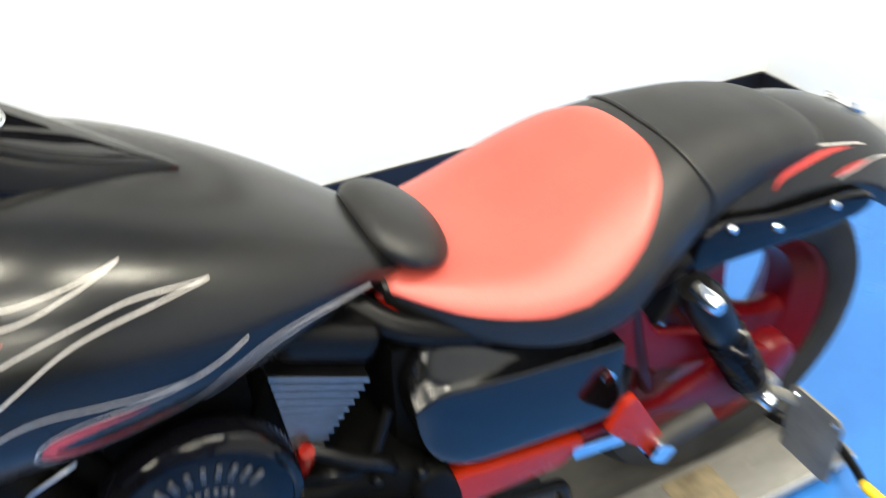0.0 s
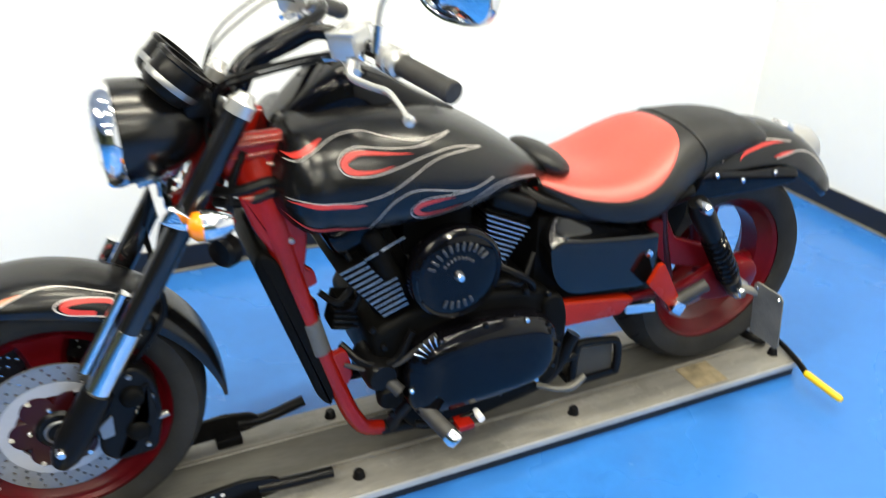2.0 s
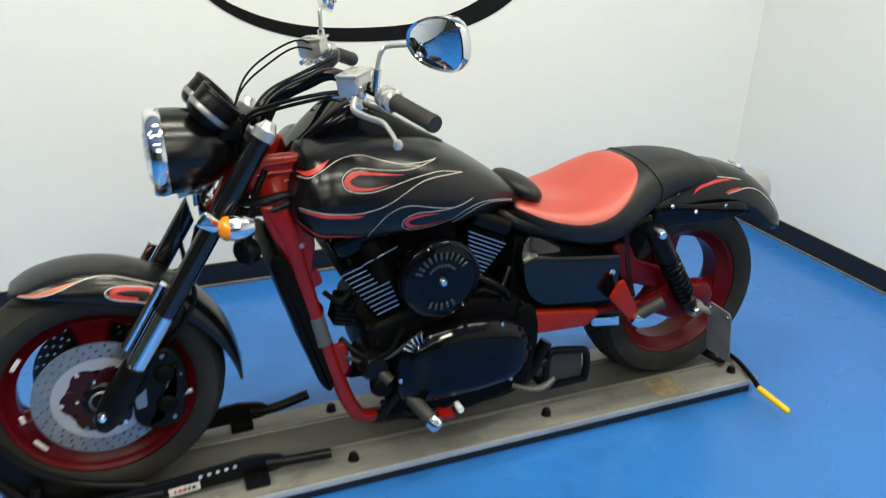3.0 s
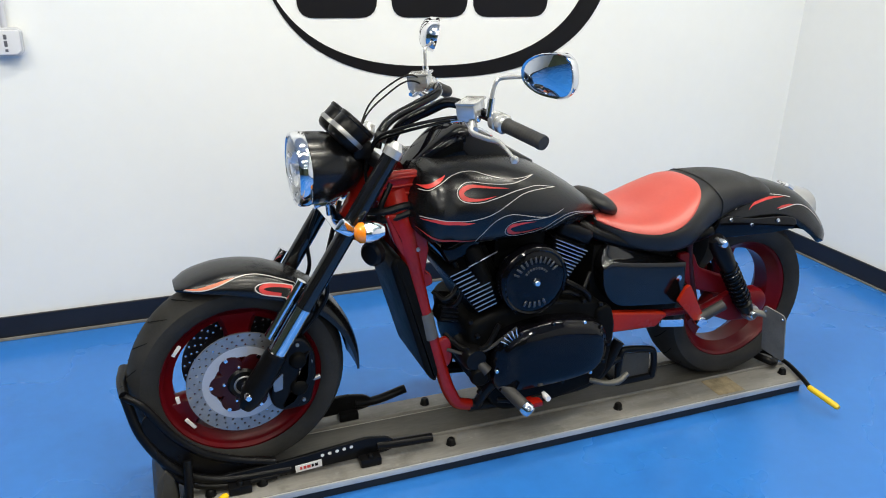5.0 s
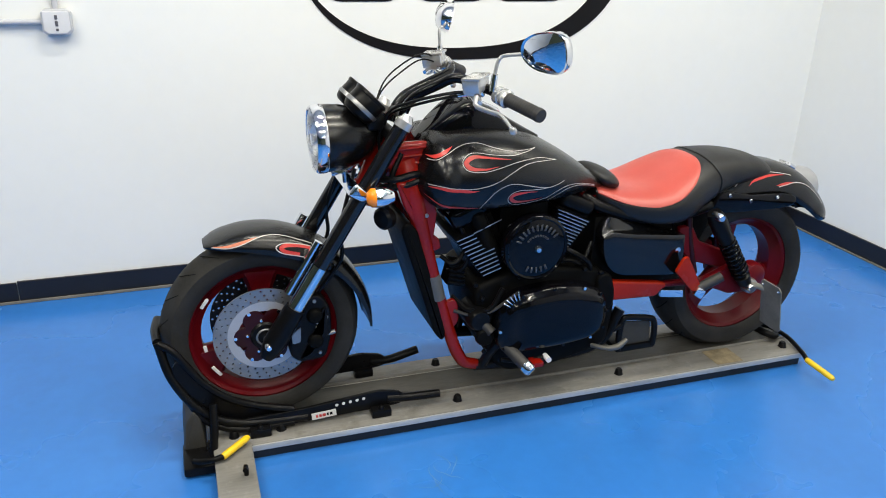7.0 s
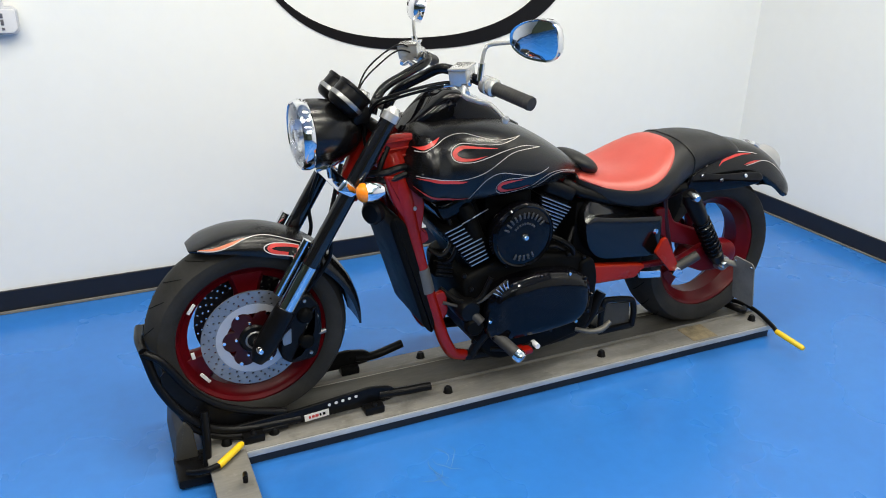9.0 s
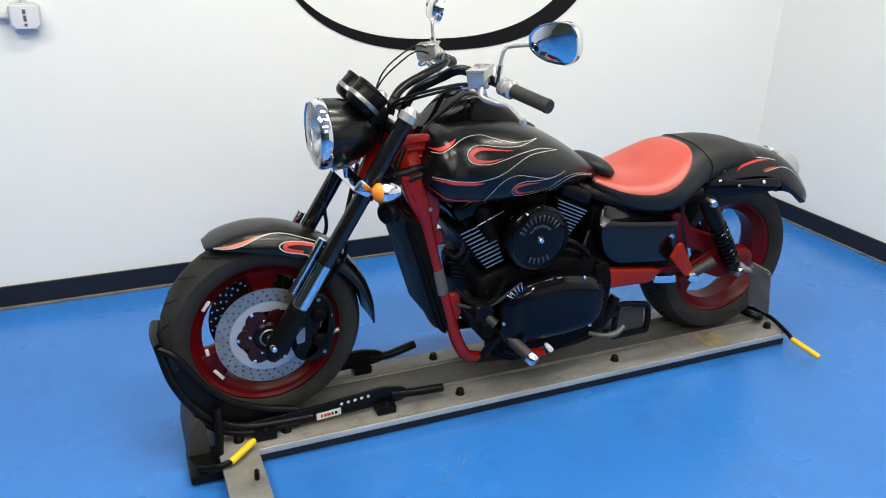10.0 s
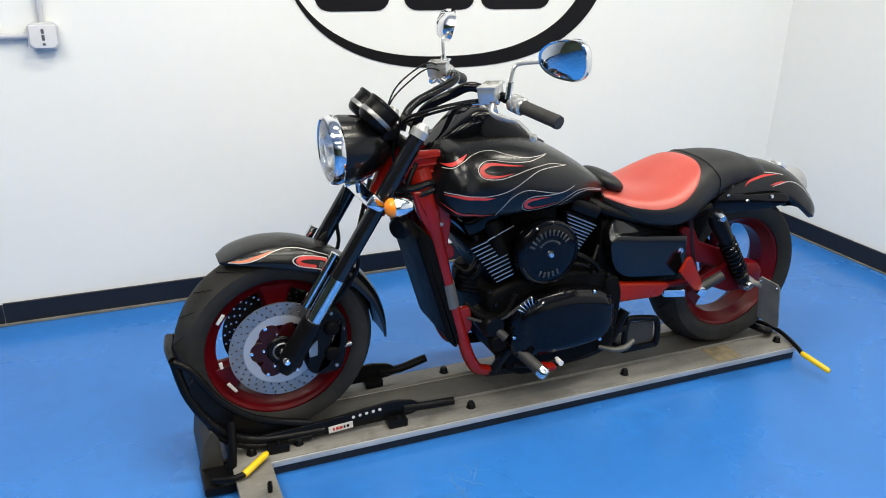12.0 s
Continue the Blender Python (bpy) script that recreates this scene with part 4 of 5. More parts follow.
# rear fender
bm, rf_at = fender(RX, RZ, [(26, 0.416, 0.070, 0.386), (32, 0.418, 0.104, 0.330), (45, 0.419, 0.118, 0.292), (65, 0.418, 0.122, 0.278), (85, 0.408, 0.122, 0.270), (105, 0.395, 0.120, 0.270), (120, 0.385, 0.115, 0.275)])
rfen = part("rear_fender", bm, SATIN, bike, "satin black rear fender with flame stripes", sharp=60)
for s in (-1, 1):
    on = lambda a, u: rf_at(a, s * u)
    part("pinstripe", ribbon(on, [(106, 0.68), (100.8, 0.56), (94.6, 0.50), (87.3, 0.51), (79.4, 0.555), (70, 0.57)], 0.0028), STRIPE, rfen)
    part("pinstripe", ribbon(on, [(78, 0.88), (72.4, 0.815), (65.7, 0.705), (58.0, 0.635), (48.6, 0.625), (40, 0.66)], 0.0028), STRIPE, rfen)
    part("flame_panel", ribbon(lambda a, u: rf_at(a, s * u, 0.0008), [(98.3, 0.79), (94.9, 0.705), (88.8, 0.66), (81.4, 0.615), (74, 0.60)], 0.009, taper=True), FLAME, rfen, "red airbrushed flame")
    part("flame_panel", ribbon(lambda a, u: rf_at(a, s * u, 0.0008), [(80, 0.86), (74, 0.80), (67, 0.72)], 0.008, taper=True), FLAME, rfen, "red airbrushed flame")
    strut = part("fender_strut", prism(rounded([(1.445, 0.560), (1.470, 0.622), (1.500, 0.632), (1.600, 0.612), (1.740, 0.606), (1.785, 0.596), (1.800, 0.575), (1.780, 0.558), (1.700, 0.553), (1.560, 0.556)], 0.014), 0.126 * s, 0.138 * s, 0.005), BLACK, bike, "gloss black fender strut")
    for x, z in ((1.512, 0.618), (1.600, 0.592), (1.708, 0.596)):
        part("bolt", lathe([(0.0075, 0), (0.0075, 0.003), (0.005, 0.006), (0.0001, 0.006)], (x, 0.138 * s, z), (0, s, 0), 12), CHROME, strut)
rows = []
for k in range(15):
    ang = 34 + 26 * k / 14
    swell = math.sin(math.pi * (k + 0.25) / 14.5)
    ring = []
    for j in range(17):
        u = math.pi * j / 16
        r = 0.412 + 0.052 * swell * math.sin(u) ** 0.8
        ring.append((RX + r * math.cos(radians(ang)), 0.052 * (0.35 + 0.65 * swell) * math.cos(u), RZ + r * math.sin(radians(ang))))
    rows.append(ring)
tl = part("tail_light", rings(rows), TAIL, bike, "frosted clear tail lamp lens")
part("bezel", box((0.030, 0.060, 0.014), (1.857, 0, 0.662), 0.004, turn=pose(0, 0, 0, 0, 28, 0)), CHROME, tl, "small chrome lamp trim")

# frame
fr = part("frame", tube([(0.375, 0, 0.80), (0.50, 0, 0.70), (0.80, 0, 0.655), (1.05, 0, 0.62)], 0.03, 14), RED, bike, "candy red steel motorcycle frame")
for s in (-1, 1):
    part("down_tube", tube([(0.412, 0.060 * s, 0.785), (0.432, 0.088 * s, 0.715), (0.456, 0.105 * s, 0.60), (0.490, 0.112 * s, 0.46), (0.526, 0.115 * s, 0.33), (0.562, 0.115 * s, 0.21), (0.584, 0.115 * s, 0.158), (0.606, 0.115 * s, 0.128), (0.645, 0.115 * s, 0.114)], [0.045, 0.038, 0.026, 0.0195, 0.019, 0.020, 0.020, 0.019, 0.018], 16), RED, fr)
    part("frame_lug", prism(rounded([(0.530, 0.352), (0.560, 0.362), (0.572, 0.345), (0.578, 0.290), (0.566, 0.266), (0.548, 0.266)], 0.010), 0.108 * s, 0.126 * s, 0.004), RED, fr)
    part("frame_lug", prism(rounded([(0.478, 0.585), (0.510, 0.560), (0.516, 0.530), (0.490, 0.520)], 0.008), 0.100 * s, 0.116 * s, 0.004), RED, fr)
    part("gusset", prism(rounded([(0.355, 0.790), (0.380, 0.848), (0.485, 0.850), (0.500, 0.800), (0.480, 0.765), (0.375, 0.760)], 0.02), 0.060 * s, 0.092 * s, 0.012), RED, fr, "red neck casting")
    for q in range(3):
        part("casting_rib", tube([(0.372, 0.092 * s, 0.830 - 0.022 * q), (0.480, 0.094 * s, 0.836 - 0.022 * q)], 0.004, 8, smooth=False), RED, fr)
    part("neck_plate", prism(rounded([(0.376, 0.745), (0.478, 0.738), (0.501, 0.642), (0.486, 0.535), (0.460, 0.560), (0.400, 0.668)], 0.014), 0.086 * s, 0.122 * s, 0.008), RED, fr, "red neck casting plate")
    part("bolt", lathe([(0.0001, 0.007), (0.005, 0.006), (0.007, 0.003), (0.007, 0)], (0.466, 0.122 * s, 0.640), (0, s, 0), 10), STEEL, fr)
    part("tube_sleeve", tube([(0.494, 0.112 * s, 0.445), (0.513, 0.114 * s, 0.365)], 0.0220, 16, smooth=False), BAG, fr, "bare metal frame joint")
    part("lower_rail", tube([(0.640, 0.115 * s, 0.112), (0.85, 0.115 * s, 0.098), (1.08, 0.115 * s, 0.120), (1.16, 0.115 * s, 0.24)], 0.019, 12), PART, fr)
    part("seat_rail", tube([(1.00, 0.07 * s, 0.64), (1.06, 0.11 * s, 0.605), (1.20, 0.125 * s, 0.565), (1.34, 0.130 * s, 0.565), (1.45, 0.125 * s, 0.585)], 0.018, 12), PART, fr)
    part("frame_lug", tube([(1.045, 0.070 * s, 0.640), (1.056, 0.078 * s, 0.612), (1.062, 0.080 * s, 0.585)], 0.013, 12), RED, fr)
    part("swingarm", prism(rounded([(1.06, 0.372), (1.28, 0.340), (1.30, 0.334), (1.298, 0.318), (1.284, 0.316), (1.266, 0.292), (1.10, 0.298), (1.06, 0.312)], 0.012), 0.128 * s, 0.158 * s, 0.007), ORANGE, fr, "orange-red swingarm")
    part("swingarm_end", prism(rounded([(1.295, 0.337), (1.45, 0.330), (1.58, 0.380), (1.70, 0.335), (1.70, 0.255), (1.56, 0.262), (1.44, 0.312), (1.295, 0.319)], 0.012), 0.130 * s, 0.154 * s, 0.006), RIM, fr, "dark red swingarm end")
    part("swingarm_plate", prism(rounded([(1.286, 0.309), (1.376, 0.297), (1.380, 0.270), (1.288, 0.283)], 0.003), 0.140 * s, 0.150 * s, 0.001), CHROME, fr, "polished metal plate")
    part("axle_adjuster", lathe([(0.0001, 0.02), (0.018, 0.02), (0.026, 0.014), (0.028, 0.0), (0.028, -0.014)], (1.635, 0.165 * s, 0.290), (0, s, 0), 16), STEEL, fr)
    part("peg_bracket", prism(rounded([(1.322, 0.440), (1.337, 0.445), (1.402, 0.334), (1.382, 0.306), (1.297, 0.394)], 0.006), 0.190 * s, 0.203 * s, 0.002), ORANGE, fr, "orange-red passenger peg bracket")
    part("passenger_peg", tube([(1.392, 0.196 * s, 0.318), (1.470, 0.215 * s, 0.365)], 0.017, 12, smooth=False), GRIP, fr)
    part("peg_mount", box((0.040, 0.03, 0.034), (1.392, 0.205 * s, 0.314), 0.008, turn=pose(0, 0, 0, 0, 35, 0)), CHROME, fr)
    part("frame_upright", tube([(1.375, 0.118 * s, 0.585), (1.385, 0.122 * s, 0.50), (1.405, 0.124 * s, 0.42), (1.43, 0.124 * s, 0.345)], 0.011, 12), CARRIER, fr)
    part("inner_guard", prism(rounded([(1.33, 0.585), (1.47, 0.585), (1.465, 0.50), (1.425, 0.42), (1.40, 0.34), (1.33, 0.36)], 0.02), 0.100 * s, 0.106 * s, 0.002), DARK, fr, "black inner guard behind side cover")
    # arch and axle cover: dark wheel red, which also holds their shade
    part("swingarm_arch", prism(rounded([(1.338, 0.520), (1.392, 0.520), (1.425, 0.462), (1.500, 0.432), (1.600, 0.392), (1.585, 0.340), (1.470, 0.372), (1.405, 0.392), (1.352, 0.440)], 0.016), 0.108 * s, 0.130 * s, 0.006), RIM, fr, "dark red swingarm arch, deepened for shade")
    part("axle_cover", lathe([(0.0001, 0.016), (0.034, 0.014), (0.046, 0.008), (0.051, -0.004), (0.051, -0.030)], (1.660, 0.146 * s, 0.312), (0, s, 0), 28), RIM, fr, "rounded dark red axle cover, deepened for shade")
    # shock absorber
    a, b = Vector((1.432, 0.178 * s, 0.572)), Vector((1.610, 0.178 * s, 0.300))
    d = (b - a).normalized()
    ln = (b - a).length
    sh = part("shock_absorber", lathe([(0.0001, -0.012), (0.022, -0.010), (0.026, 0.004), (0.030, 0.02), (0.030, 0.07), (0.026, 0.115), (0.018, 0.12), (0.018, ln - 0.05), (0.027, ln - 0.045), (0.022, ln - 0.01), (0.0001, ln)], a, d, 20), PART, bike, "black rear shock absorber")
    coil = []
    for k in range(100):
        t = k / 99
        q = axis_frame(d) @ Vector((0.027 * math.cos(t * 50), 0.027 * math.sin(t * 50), 0.112 + t * (ln - 0.172)))
        coil.append(a + q)
    part("coil_spring", tube(coil, 0.0050, 8, smooth=False), BLACK, sh)
    part("shock_bolt", lathe([(0.0001, 0.040), (0.010, 0.040), (0.014, 0.034), (0.015, 0.0)], a, (0, s, 0), 12), CHROME, sh)
    part("shock_bolt", lathe([(0.0001, 0.034), (0.010, 0.034), (0.013, 0.030), (0.015, 0.0)], b, (0, s, 0), 12), CHROME, sh)

# radiator in front of the down tubes
rad = part("radiator", prism(rounded([(0.388, 0.605), (0.408, 0.628), (0.440, 0.60), (0.540, 0.268), (0.528, 0.216), (0.500, 0.248)], 0.02), -0.128, 0.128, 0.010), DARK, bike, "black radiator shroud in front of engine")
part("horn", lathe([(0.0001, 0.018), (0.026, 0.016), (0.033, 0.008), (0.033, -0.012), (0.0001, -0.02)], (0.342, -0.118, 0.642), (-0.8, -0.6, 0), 20), PART, bike, "round black horn")

# engine
eng = part("engine", prism(rounded([(0.690, 0.130), (0.640, 0.235), (0.612, 0.40), (0.72, 0.44), (0.90, 0.44), (1.05, 0.42), (1.12, 0.30), (1.10, 0.13), (0.90, 0.085), (0.74, 0.085)], 0.04), -0.150, 0.150, 0.02), DARK, bike, "black V-twin engine with polished fin edges")
for name, tilt, cx, cz in (("front_cylinder", -26, 0.655, 0.530), ("rear_cylinder", 24, 0.925, 0.535)):
    t = pose(cx, 0, cz, 0, tilt, 0)
    body = box((0.125, 0.21, 0.24), (0, 0, 0), 0.02)
    body.transform(t)
    cyl = part("cylinder", body, DARK, eng)
    side_y = 0.150 if tilt < 0 else 0.130
    for k in range(11 if tilt < 0 else 13):
        if tilt < 0:
            # the upper fins stop short at the pushrod tower, the lower ones run on past it
            wd = 0.060 if k < 5 else 0.085 - 0.0042 * (k - 5)
            place = pose(0.550 + 0.0089 * k, 0, 0.559 - 0.0119 * k, 0, -19, 0) @ Matrix.Translation((wd / 2, 0, 0))
        else:
            wd = 0.125 - 0.0091 * k
            place = pose(0.885 + 0.0012 * k, 0, 0.624 - 0.0124 * k, 0, 25, 0) @ Matrix.Translation((wd / 2, 0, 0))
        fin = box((wd, side_y * 2, 0.0040), (0, 0, 0), 0.0012, segments=1)
        fin.transform(place)
        part("fin", fin, PART, cyl)
        for s in (-1, 1):
            lip = box((wd - 0.004, 0.0016, 0.0026), (0, (side_y + 0.001) * s, 0))
            lip.transform(place)
            part("fin_edge", lip, FINS, cyl, "polished fin edge", smooth=False)
    if tilt < 0:
        part("pushrod_tower", lathe([(0.0001, 0.075), (0.020, 0.074), (0.026, 0.066), (0.026, -0.06), (0.030, -0.075)], (0.648, -0.122, 0.566), (-0.38, 0, 0.92), 18), DARK, cyl)
        # the highlight along the head gasket, built as a bright metal bar
        part("gasket_highlight", box((0.098, 0.003, 0.0035), (0.648, -0.146, 0.596), 0.001, turn=pose(0, 0, 0, 0, -23, 0), segments=1), FINS, cyl, "bright bar for the highlight on the gasket edge")
    head = box((0.135, 0.27, 0.070), (0, 0, 0.118), 0.030, segments=4) if tilt < 0 else box((0.125, 0.25, 0.050), (-0.005, 0, 0.100), 0.022, segments=4)
    head.transform(t)
    part("rocker_cover", head, BLACK if tilt < 0 else PART, eng, "black rocker cover")
part("throttle_body", box((0.17, 0.20, 0.13), (0.79, 0, 0.60), 0.025), DARK, eng)

# air cleaner
AC = Vector((0.790, -0.150, 0.532))
ac = part("air_cleaner", lathe([(0.060, -0.01), (0.098, 0.0), (0.104, 0.012), (0.104, 0.034), (0.100, 0.044), (0.092, 0.049), (0.060, 0.052), (0.0001, 0.053)], AC, (0, -1, 0), 64), BLACK, bike, "round gloss black air cleaner cover with raised lettering")
part("cover_ridge", lathe([(0.099, 0.044), (0.1015, 0.049), (0.096, 0.053), (0.091, 0.050)], AC, (0, -1, 0), 64), BLACK, ac)
part("centre_bolt", lathe([(0.0001, 0.066), (0.007, 0.065), (0.011, 0.058), (0.012, 0.050)], AC, (0, -1, 0), 12), CHROME, ac)


def raised_bars(radius, a0, a1, count, h, w):
    """Raised unreadable marks set along an arc of the cover."""
    for k in range(count):
        a = radians(a0 + (a1 - a0) * k / (count - 1))
        q = box((w, 0.004, h), (0, 0, 0), 0.0015, segments=1)
        q.transform(Matrix.Translation(AC + Vector((radius * math.cos(a), -0.053, radius * math.sin(a)))) @ pose(0, 0, 0, 0, 90 - math.degrees(a), 0))
        part("raised_mark", q, LETTER, ac)


raised_bars(0.068, 156, 34, 11, 0.019, 0.0062)
raised_bars(0.042, 140, 45, 9, 0.007, 0.006)
raised_bars(0.068, 244, 296, 5, 0.018, 0.0068)
part("intake", tube([(0.79, -0.02, 0.53), (0.79, -0.155, 0.53)], 0.05, 20, smooth=False), DARK, ac)

# primary cover and lower controls
outline = rounded([(0.675, 0.215), (0.680, 0.345), (0.735, 0.385), (0.87, 0.400), (1.00, 0.382), (1.062, 0.335), (1.068, 0.240), (1.025, 0.195), (0.90, 0.180), (0.72, 0.178)], 0.05)
CC = (0.870, 0.288)
pc = part("primary_cover", dome(outline, CC, [(1.0, -0.140), (1.0, -0.172), (0.985, -0.186), (0.955, -0.196), (0.915, -0.201), (0.895, -0.2025), (0.865, -0.210), (0.80, -0.2155), (0.6, -0.220), (0.3, -0.222), (0.02, -0.2225)]), BLACK, bike, "gloss black domed oval engine side cover", sharp=60)
for k in range(12):
    x, z = outline[int(k * len(outline) / 12)]
    x, z = 0.872 + (x - 0.872) * 0.955, 0.290 + (z - 0.290) * 0.93
    part("bolt", lathe([(0.0001, 0.008), (0.005, 0.008), (0.007, 0.005), (0.007, 0)], (x, -0.196, z), (0, -1, 0), 10), CHROME if k % 4 == 1 else BLACK, pc)
# small chrome bars stand in for the row of lamp reflections here
for k in range(5):
    a = radians(150 - 12 * k)
    part("lamp_glint_bar", box((0.004, 0.010, 0.030), (0.75 + 0.055 * math.cos(a), -0.202, 0.330 + 0.055 * math.sin(a)), 0.0015, turn=pose(0, 0, 0, 0, 90 - math.degrees(a), 0), segments=1), CHROME, pc)
part("right_cover", prism(outline, 0.140, 0.200, 0.018, 3), BLACK, bike, "gloss black engine side cover")
part("sprocket_cover", prism(rounded([(1.04, 0.26), (1.03, 0.395), (1.08, 0.405), (1.105, 0.33), (1.10, 0.27)], 0.03), -0.130, -0.162, 0.010), DARK, bike)
part("starter_housing", lathe([(0.0001, 0.06), (0.030, 0.058), (0.038, 0.045), (0.038, -0.05), (0.0001, -0.05)], (0.630, -0.120, 0.300), (0, -1, 0), 20), PART, bike)
part("oil_filter", lathe([(0.0001, 0.05), (0.022, 0.05), (0.030, 0.040), (0.032, -0.05)], (0.655, -0.140, 0.245), (-0.3, -1, 0), 18), DARK, bike)
for pts, r in (([(0.325, -0.070, 0.745), (0.38, -0.105, 0.750), (0.43, -0.112, 0.762), (0.49, -0.10, 0.756)], 0.011), ([(0.34, -0.075, 0.722), (0.39, -0.110, 0.728), (0.45, -0.116, 0.745), (0.50, -0.10, 0.735)], 0.010), ([(0.35, -0.09, 0.64), (0.36, -0.10, 0.70), (0.37, -0.10, 0.76), (0.40, -0.09, 0.82)], 0.008), ([(0.90, -0.12, 0.50), (0.955, -0.15, 0.475), (1.00, -0.15, 0.44), (1.02, -0.13, 0.39)], 0.009), ([(0.52, -0.10, 0.50), (0.55, -0.12, 0.48), (0.58, -0.12, 0.50), (0.60, -0.11, 0.55)], 0.007), ([(0.56, -0.10, 0.36), (0.60, -0.15, 0.33), (0.66, -0.17, 0.335), (0.70, -0.17, 0.40)], 0.008), ([(0.55, -0.08, 0.44), (0.585, -0.12, 0.46), (0.60, -0.13, 0.52), (0.57, -0.12, 0.60)], 0.007), ([(0.88, -0.12, 0.44), (0.93, -0.15, 0.46), (0.98, -0.14, 0.44), (1.02, -0.12, 0.50)], 0.007)):
    part("hose", tube(pts, r, 8), PART, bike)
part("clutch_cable", tube([(0.745, -0.192, 0.392), (0.705, -0.182, 0.358), (0.660, -0.172, 0.326), (0.605, -0.152, 0.314), (0.560, -0.125, 0.322)], 0.0055, 8), GRIP, bike)
part("crank_sensor", tube([(0.622, -0.140, 0.305), (0.664, -0.188, 0.262)], 0.016, 14, smooth=False), GRIP, bike, "grey plastic sensor housing")
reg = part("voltage_regulator", box((0.050, 0.06, 0.075), (0.575, -0.070, 0.430), 0.006, turn=pose(0, 0, 0, 0, 14, 0)), DARK, bike, "finned black voltage regulator")
for q in range(5):
    part("cooling_fin", box((0.054, 0.008, 0.005), (0.575, -0.102, 0.402 + 0.014 * q), 0.001, turn=pose(0, 0, 0, 0, 14, 0), segments=1), PART, reg)
for x, y, z in ((0.615, -0.152, 0.415), (0.640, -0.152, 0.365), (0.640, -0.152, 0.235), (0.760, -0.152, 0.425), (0.985, -0.152, 0.425), (1.045, -0.152, 0.405), (0.655, -0.152, 0.180)):
    part("bolt", lathe([(0.0001, 0.010), (0.006, 0.009), (0.008, 0.005), (0.008, 0)], (x, y, z), (0, -1, 0), 10), PART, eng)
part("spark_plug_cap", lathe([(0.0001, 0.03), (0.010, 0.028), (0.013, 0.0), (0.011, -0.03)], (0.905, -0.135, 0.485), (0.2, -0.4, 1), 12), RED, bike, "red plug cap")
for s in (-1, 1):
    pg = part("footpeg", tube([(0.700, 0.155 * s, 0.222), (0.752, 0.268 * s, 0.170)], 0.019, 16, smooth=False), GRIP, bike, "rubber covered rider footpeg")
    part("peg_cap", lathe([(0.021, 0), (0.021, 0.018), (0.016, 0.026), (0.0001, 0.027)], (0.749, 0.262 * s, 0.173), (0.43, 0.88 * s, -0.42), 16), CHROME, pg)
    part("peg_mount", tube([(0.665, 0.118 * s, 0.11), (0.680, 0.135 * s, 0.16), (0.700, 0.158 * s, 0.208)], 0.016, 12), PART, pg)
sl = part("shift_lever", tube([(0.70, -0.185, 0.16), (0.78, -0.200, 0.150), (0.845, -0.205, 0.158)], 0.008, 10), PART, bike)
part("shift_pad", tube([(0.845, -0.200, 0.160), (0.845, -0.232, 0.160)], 0.009, 12, smooth=False), WHITE, sl, "white rubber shift pad")
part("heel_pad", box((0.042, 0.044, 0.018), (0.806, -0.215, 0.150), 0.007), RED, sl, "red painted pedal pad")
ks = part("side_stand", tube([(1.04, -0.15, 0.140), (1.08, -0.180, 0.138), (1.115, -0.195, 0.146), (1.145, -0.200, 0.172)], [0.007, 0.008, 0.010, 0.007], 12, flat=1.2), BAG, bike, "dull metal folded side stand")

# side cover, battery box, stand bracket
outline = rounded([(1.034, 0.540), (1.068, 0.588), (1.12, 0.596), (1.338, 0.548), (1.352, 0.378), (1.32, 0.366), (1.098, 0.390), (1.048, 0.445)], 0.045, 8)
for s in (-1, 1):
    rows = []
    for inset, rise, y in ((0.0, 1.0, 0.108), (0.0, 0.985, 0.117), (0.0, 0.93, 0.125), (0.0, 0.82, 0.130), (0.0, 0.58, 0.136), (0.0, 0.34, 0.1415), (0.0, 0.18, 0.1460), (0.0, 0.09, 0.1510), (0.0, 0.04, 0.1560), (0.0003, 0.0, 0.1600), (0.0012, -0.04, 0.1615), (0.004, -0.12, 0.1625), (0.014, -0.30, 0.1635), (0.03, -0.55, 0.1645), (0.06, -1.0, 0.1653), (0.115, -1.45, 0.1656)):
        ring = []
        for x, z in outline:
            x, z = 1.192 + (x - 1.192) * (1 - inset / 0.165), 0.482 + (z - 0.482) * (1 - inset / 0.125)
            crease = 0.541 - 0.19 * max(0.0, x - 1.06) + 0.22 * max(0.0, x - 1.06) ** 2
            ledge = 0.047 * max(0.0, 1 - max(0.0, x - 1.10) / 0.245) ** 1.15 if rise > 0 else 0.047
            ring.append((x, y * s, min(z, crease + rise * ledge - 8.0 * max(0.0, 1.085 - x) ** 2)))
        rows.append(ring)
    sc = part("side_cover", rings(rows), COVER, bike, "gloss black side cover with a creased top", sharp=28)
    part("bolt", lathe([(0.0001, 0.008), (0.010, 0.007), (0.012, 0)], (1.318, 0.160 * s, 0.456), (0, s, 0), 12), CHROME, sc)
part("battery_box", box((0.30, 0.22, 0.26), (1.18, 0, 0.45), 0.02), DARK, bike)
HOOP = [(1.168, -0.120, 0.085), (1.166, -0.120, 0.150), (1.172, -0.120, 0.196), (1.190, -0.120, 0.206), (1.276, -0.120, 0.192), (1.298, -0.120, 0.176), (1.306, -0.120, 0.130), (1.304, -0.120, 0.085)]
ex = part("stand_bracket", tube(HOOP, 0.011, 10), PART, bike, "black hoop bracket below the swingarm")
part("bracket_plate", prism(rounded([(1.176, 0.088), (1.176, 0.188), (1.288, 0.176), (1.296, 0.088)], 0.010), -0.114, -0.108, 0.002), DULLSTEEL, ex, "dull steel bracket plate")
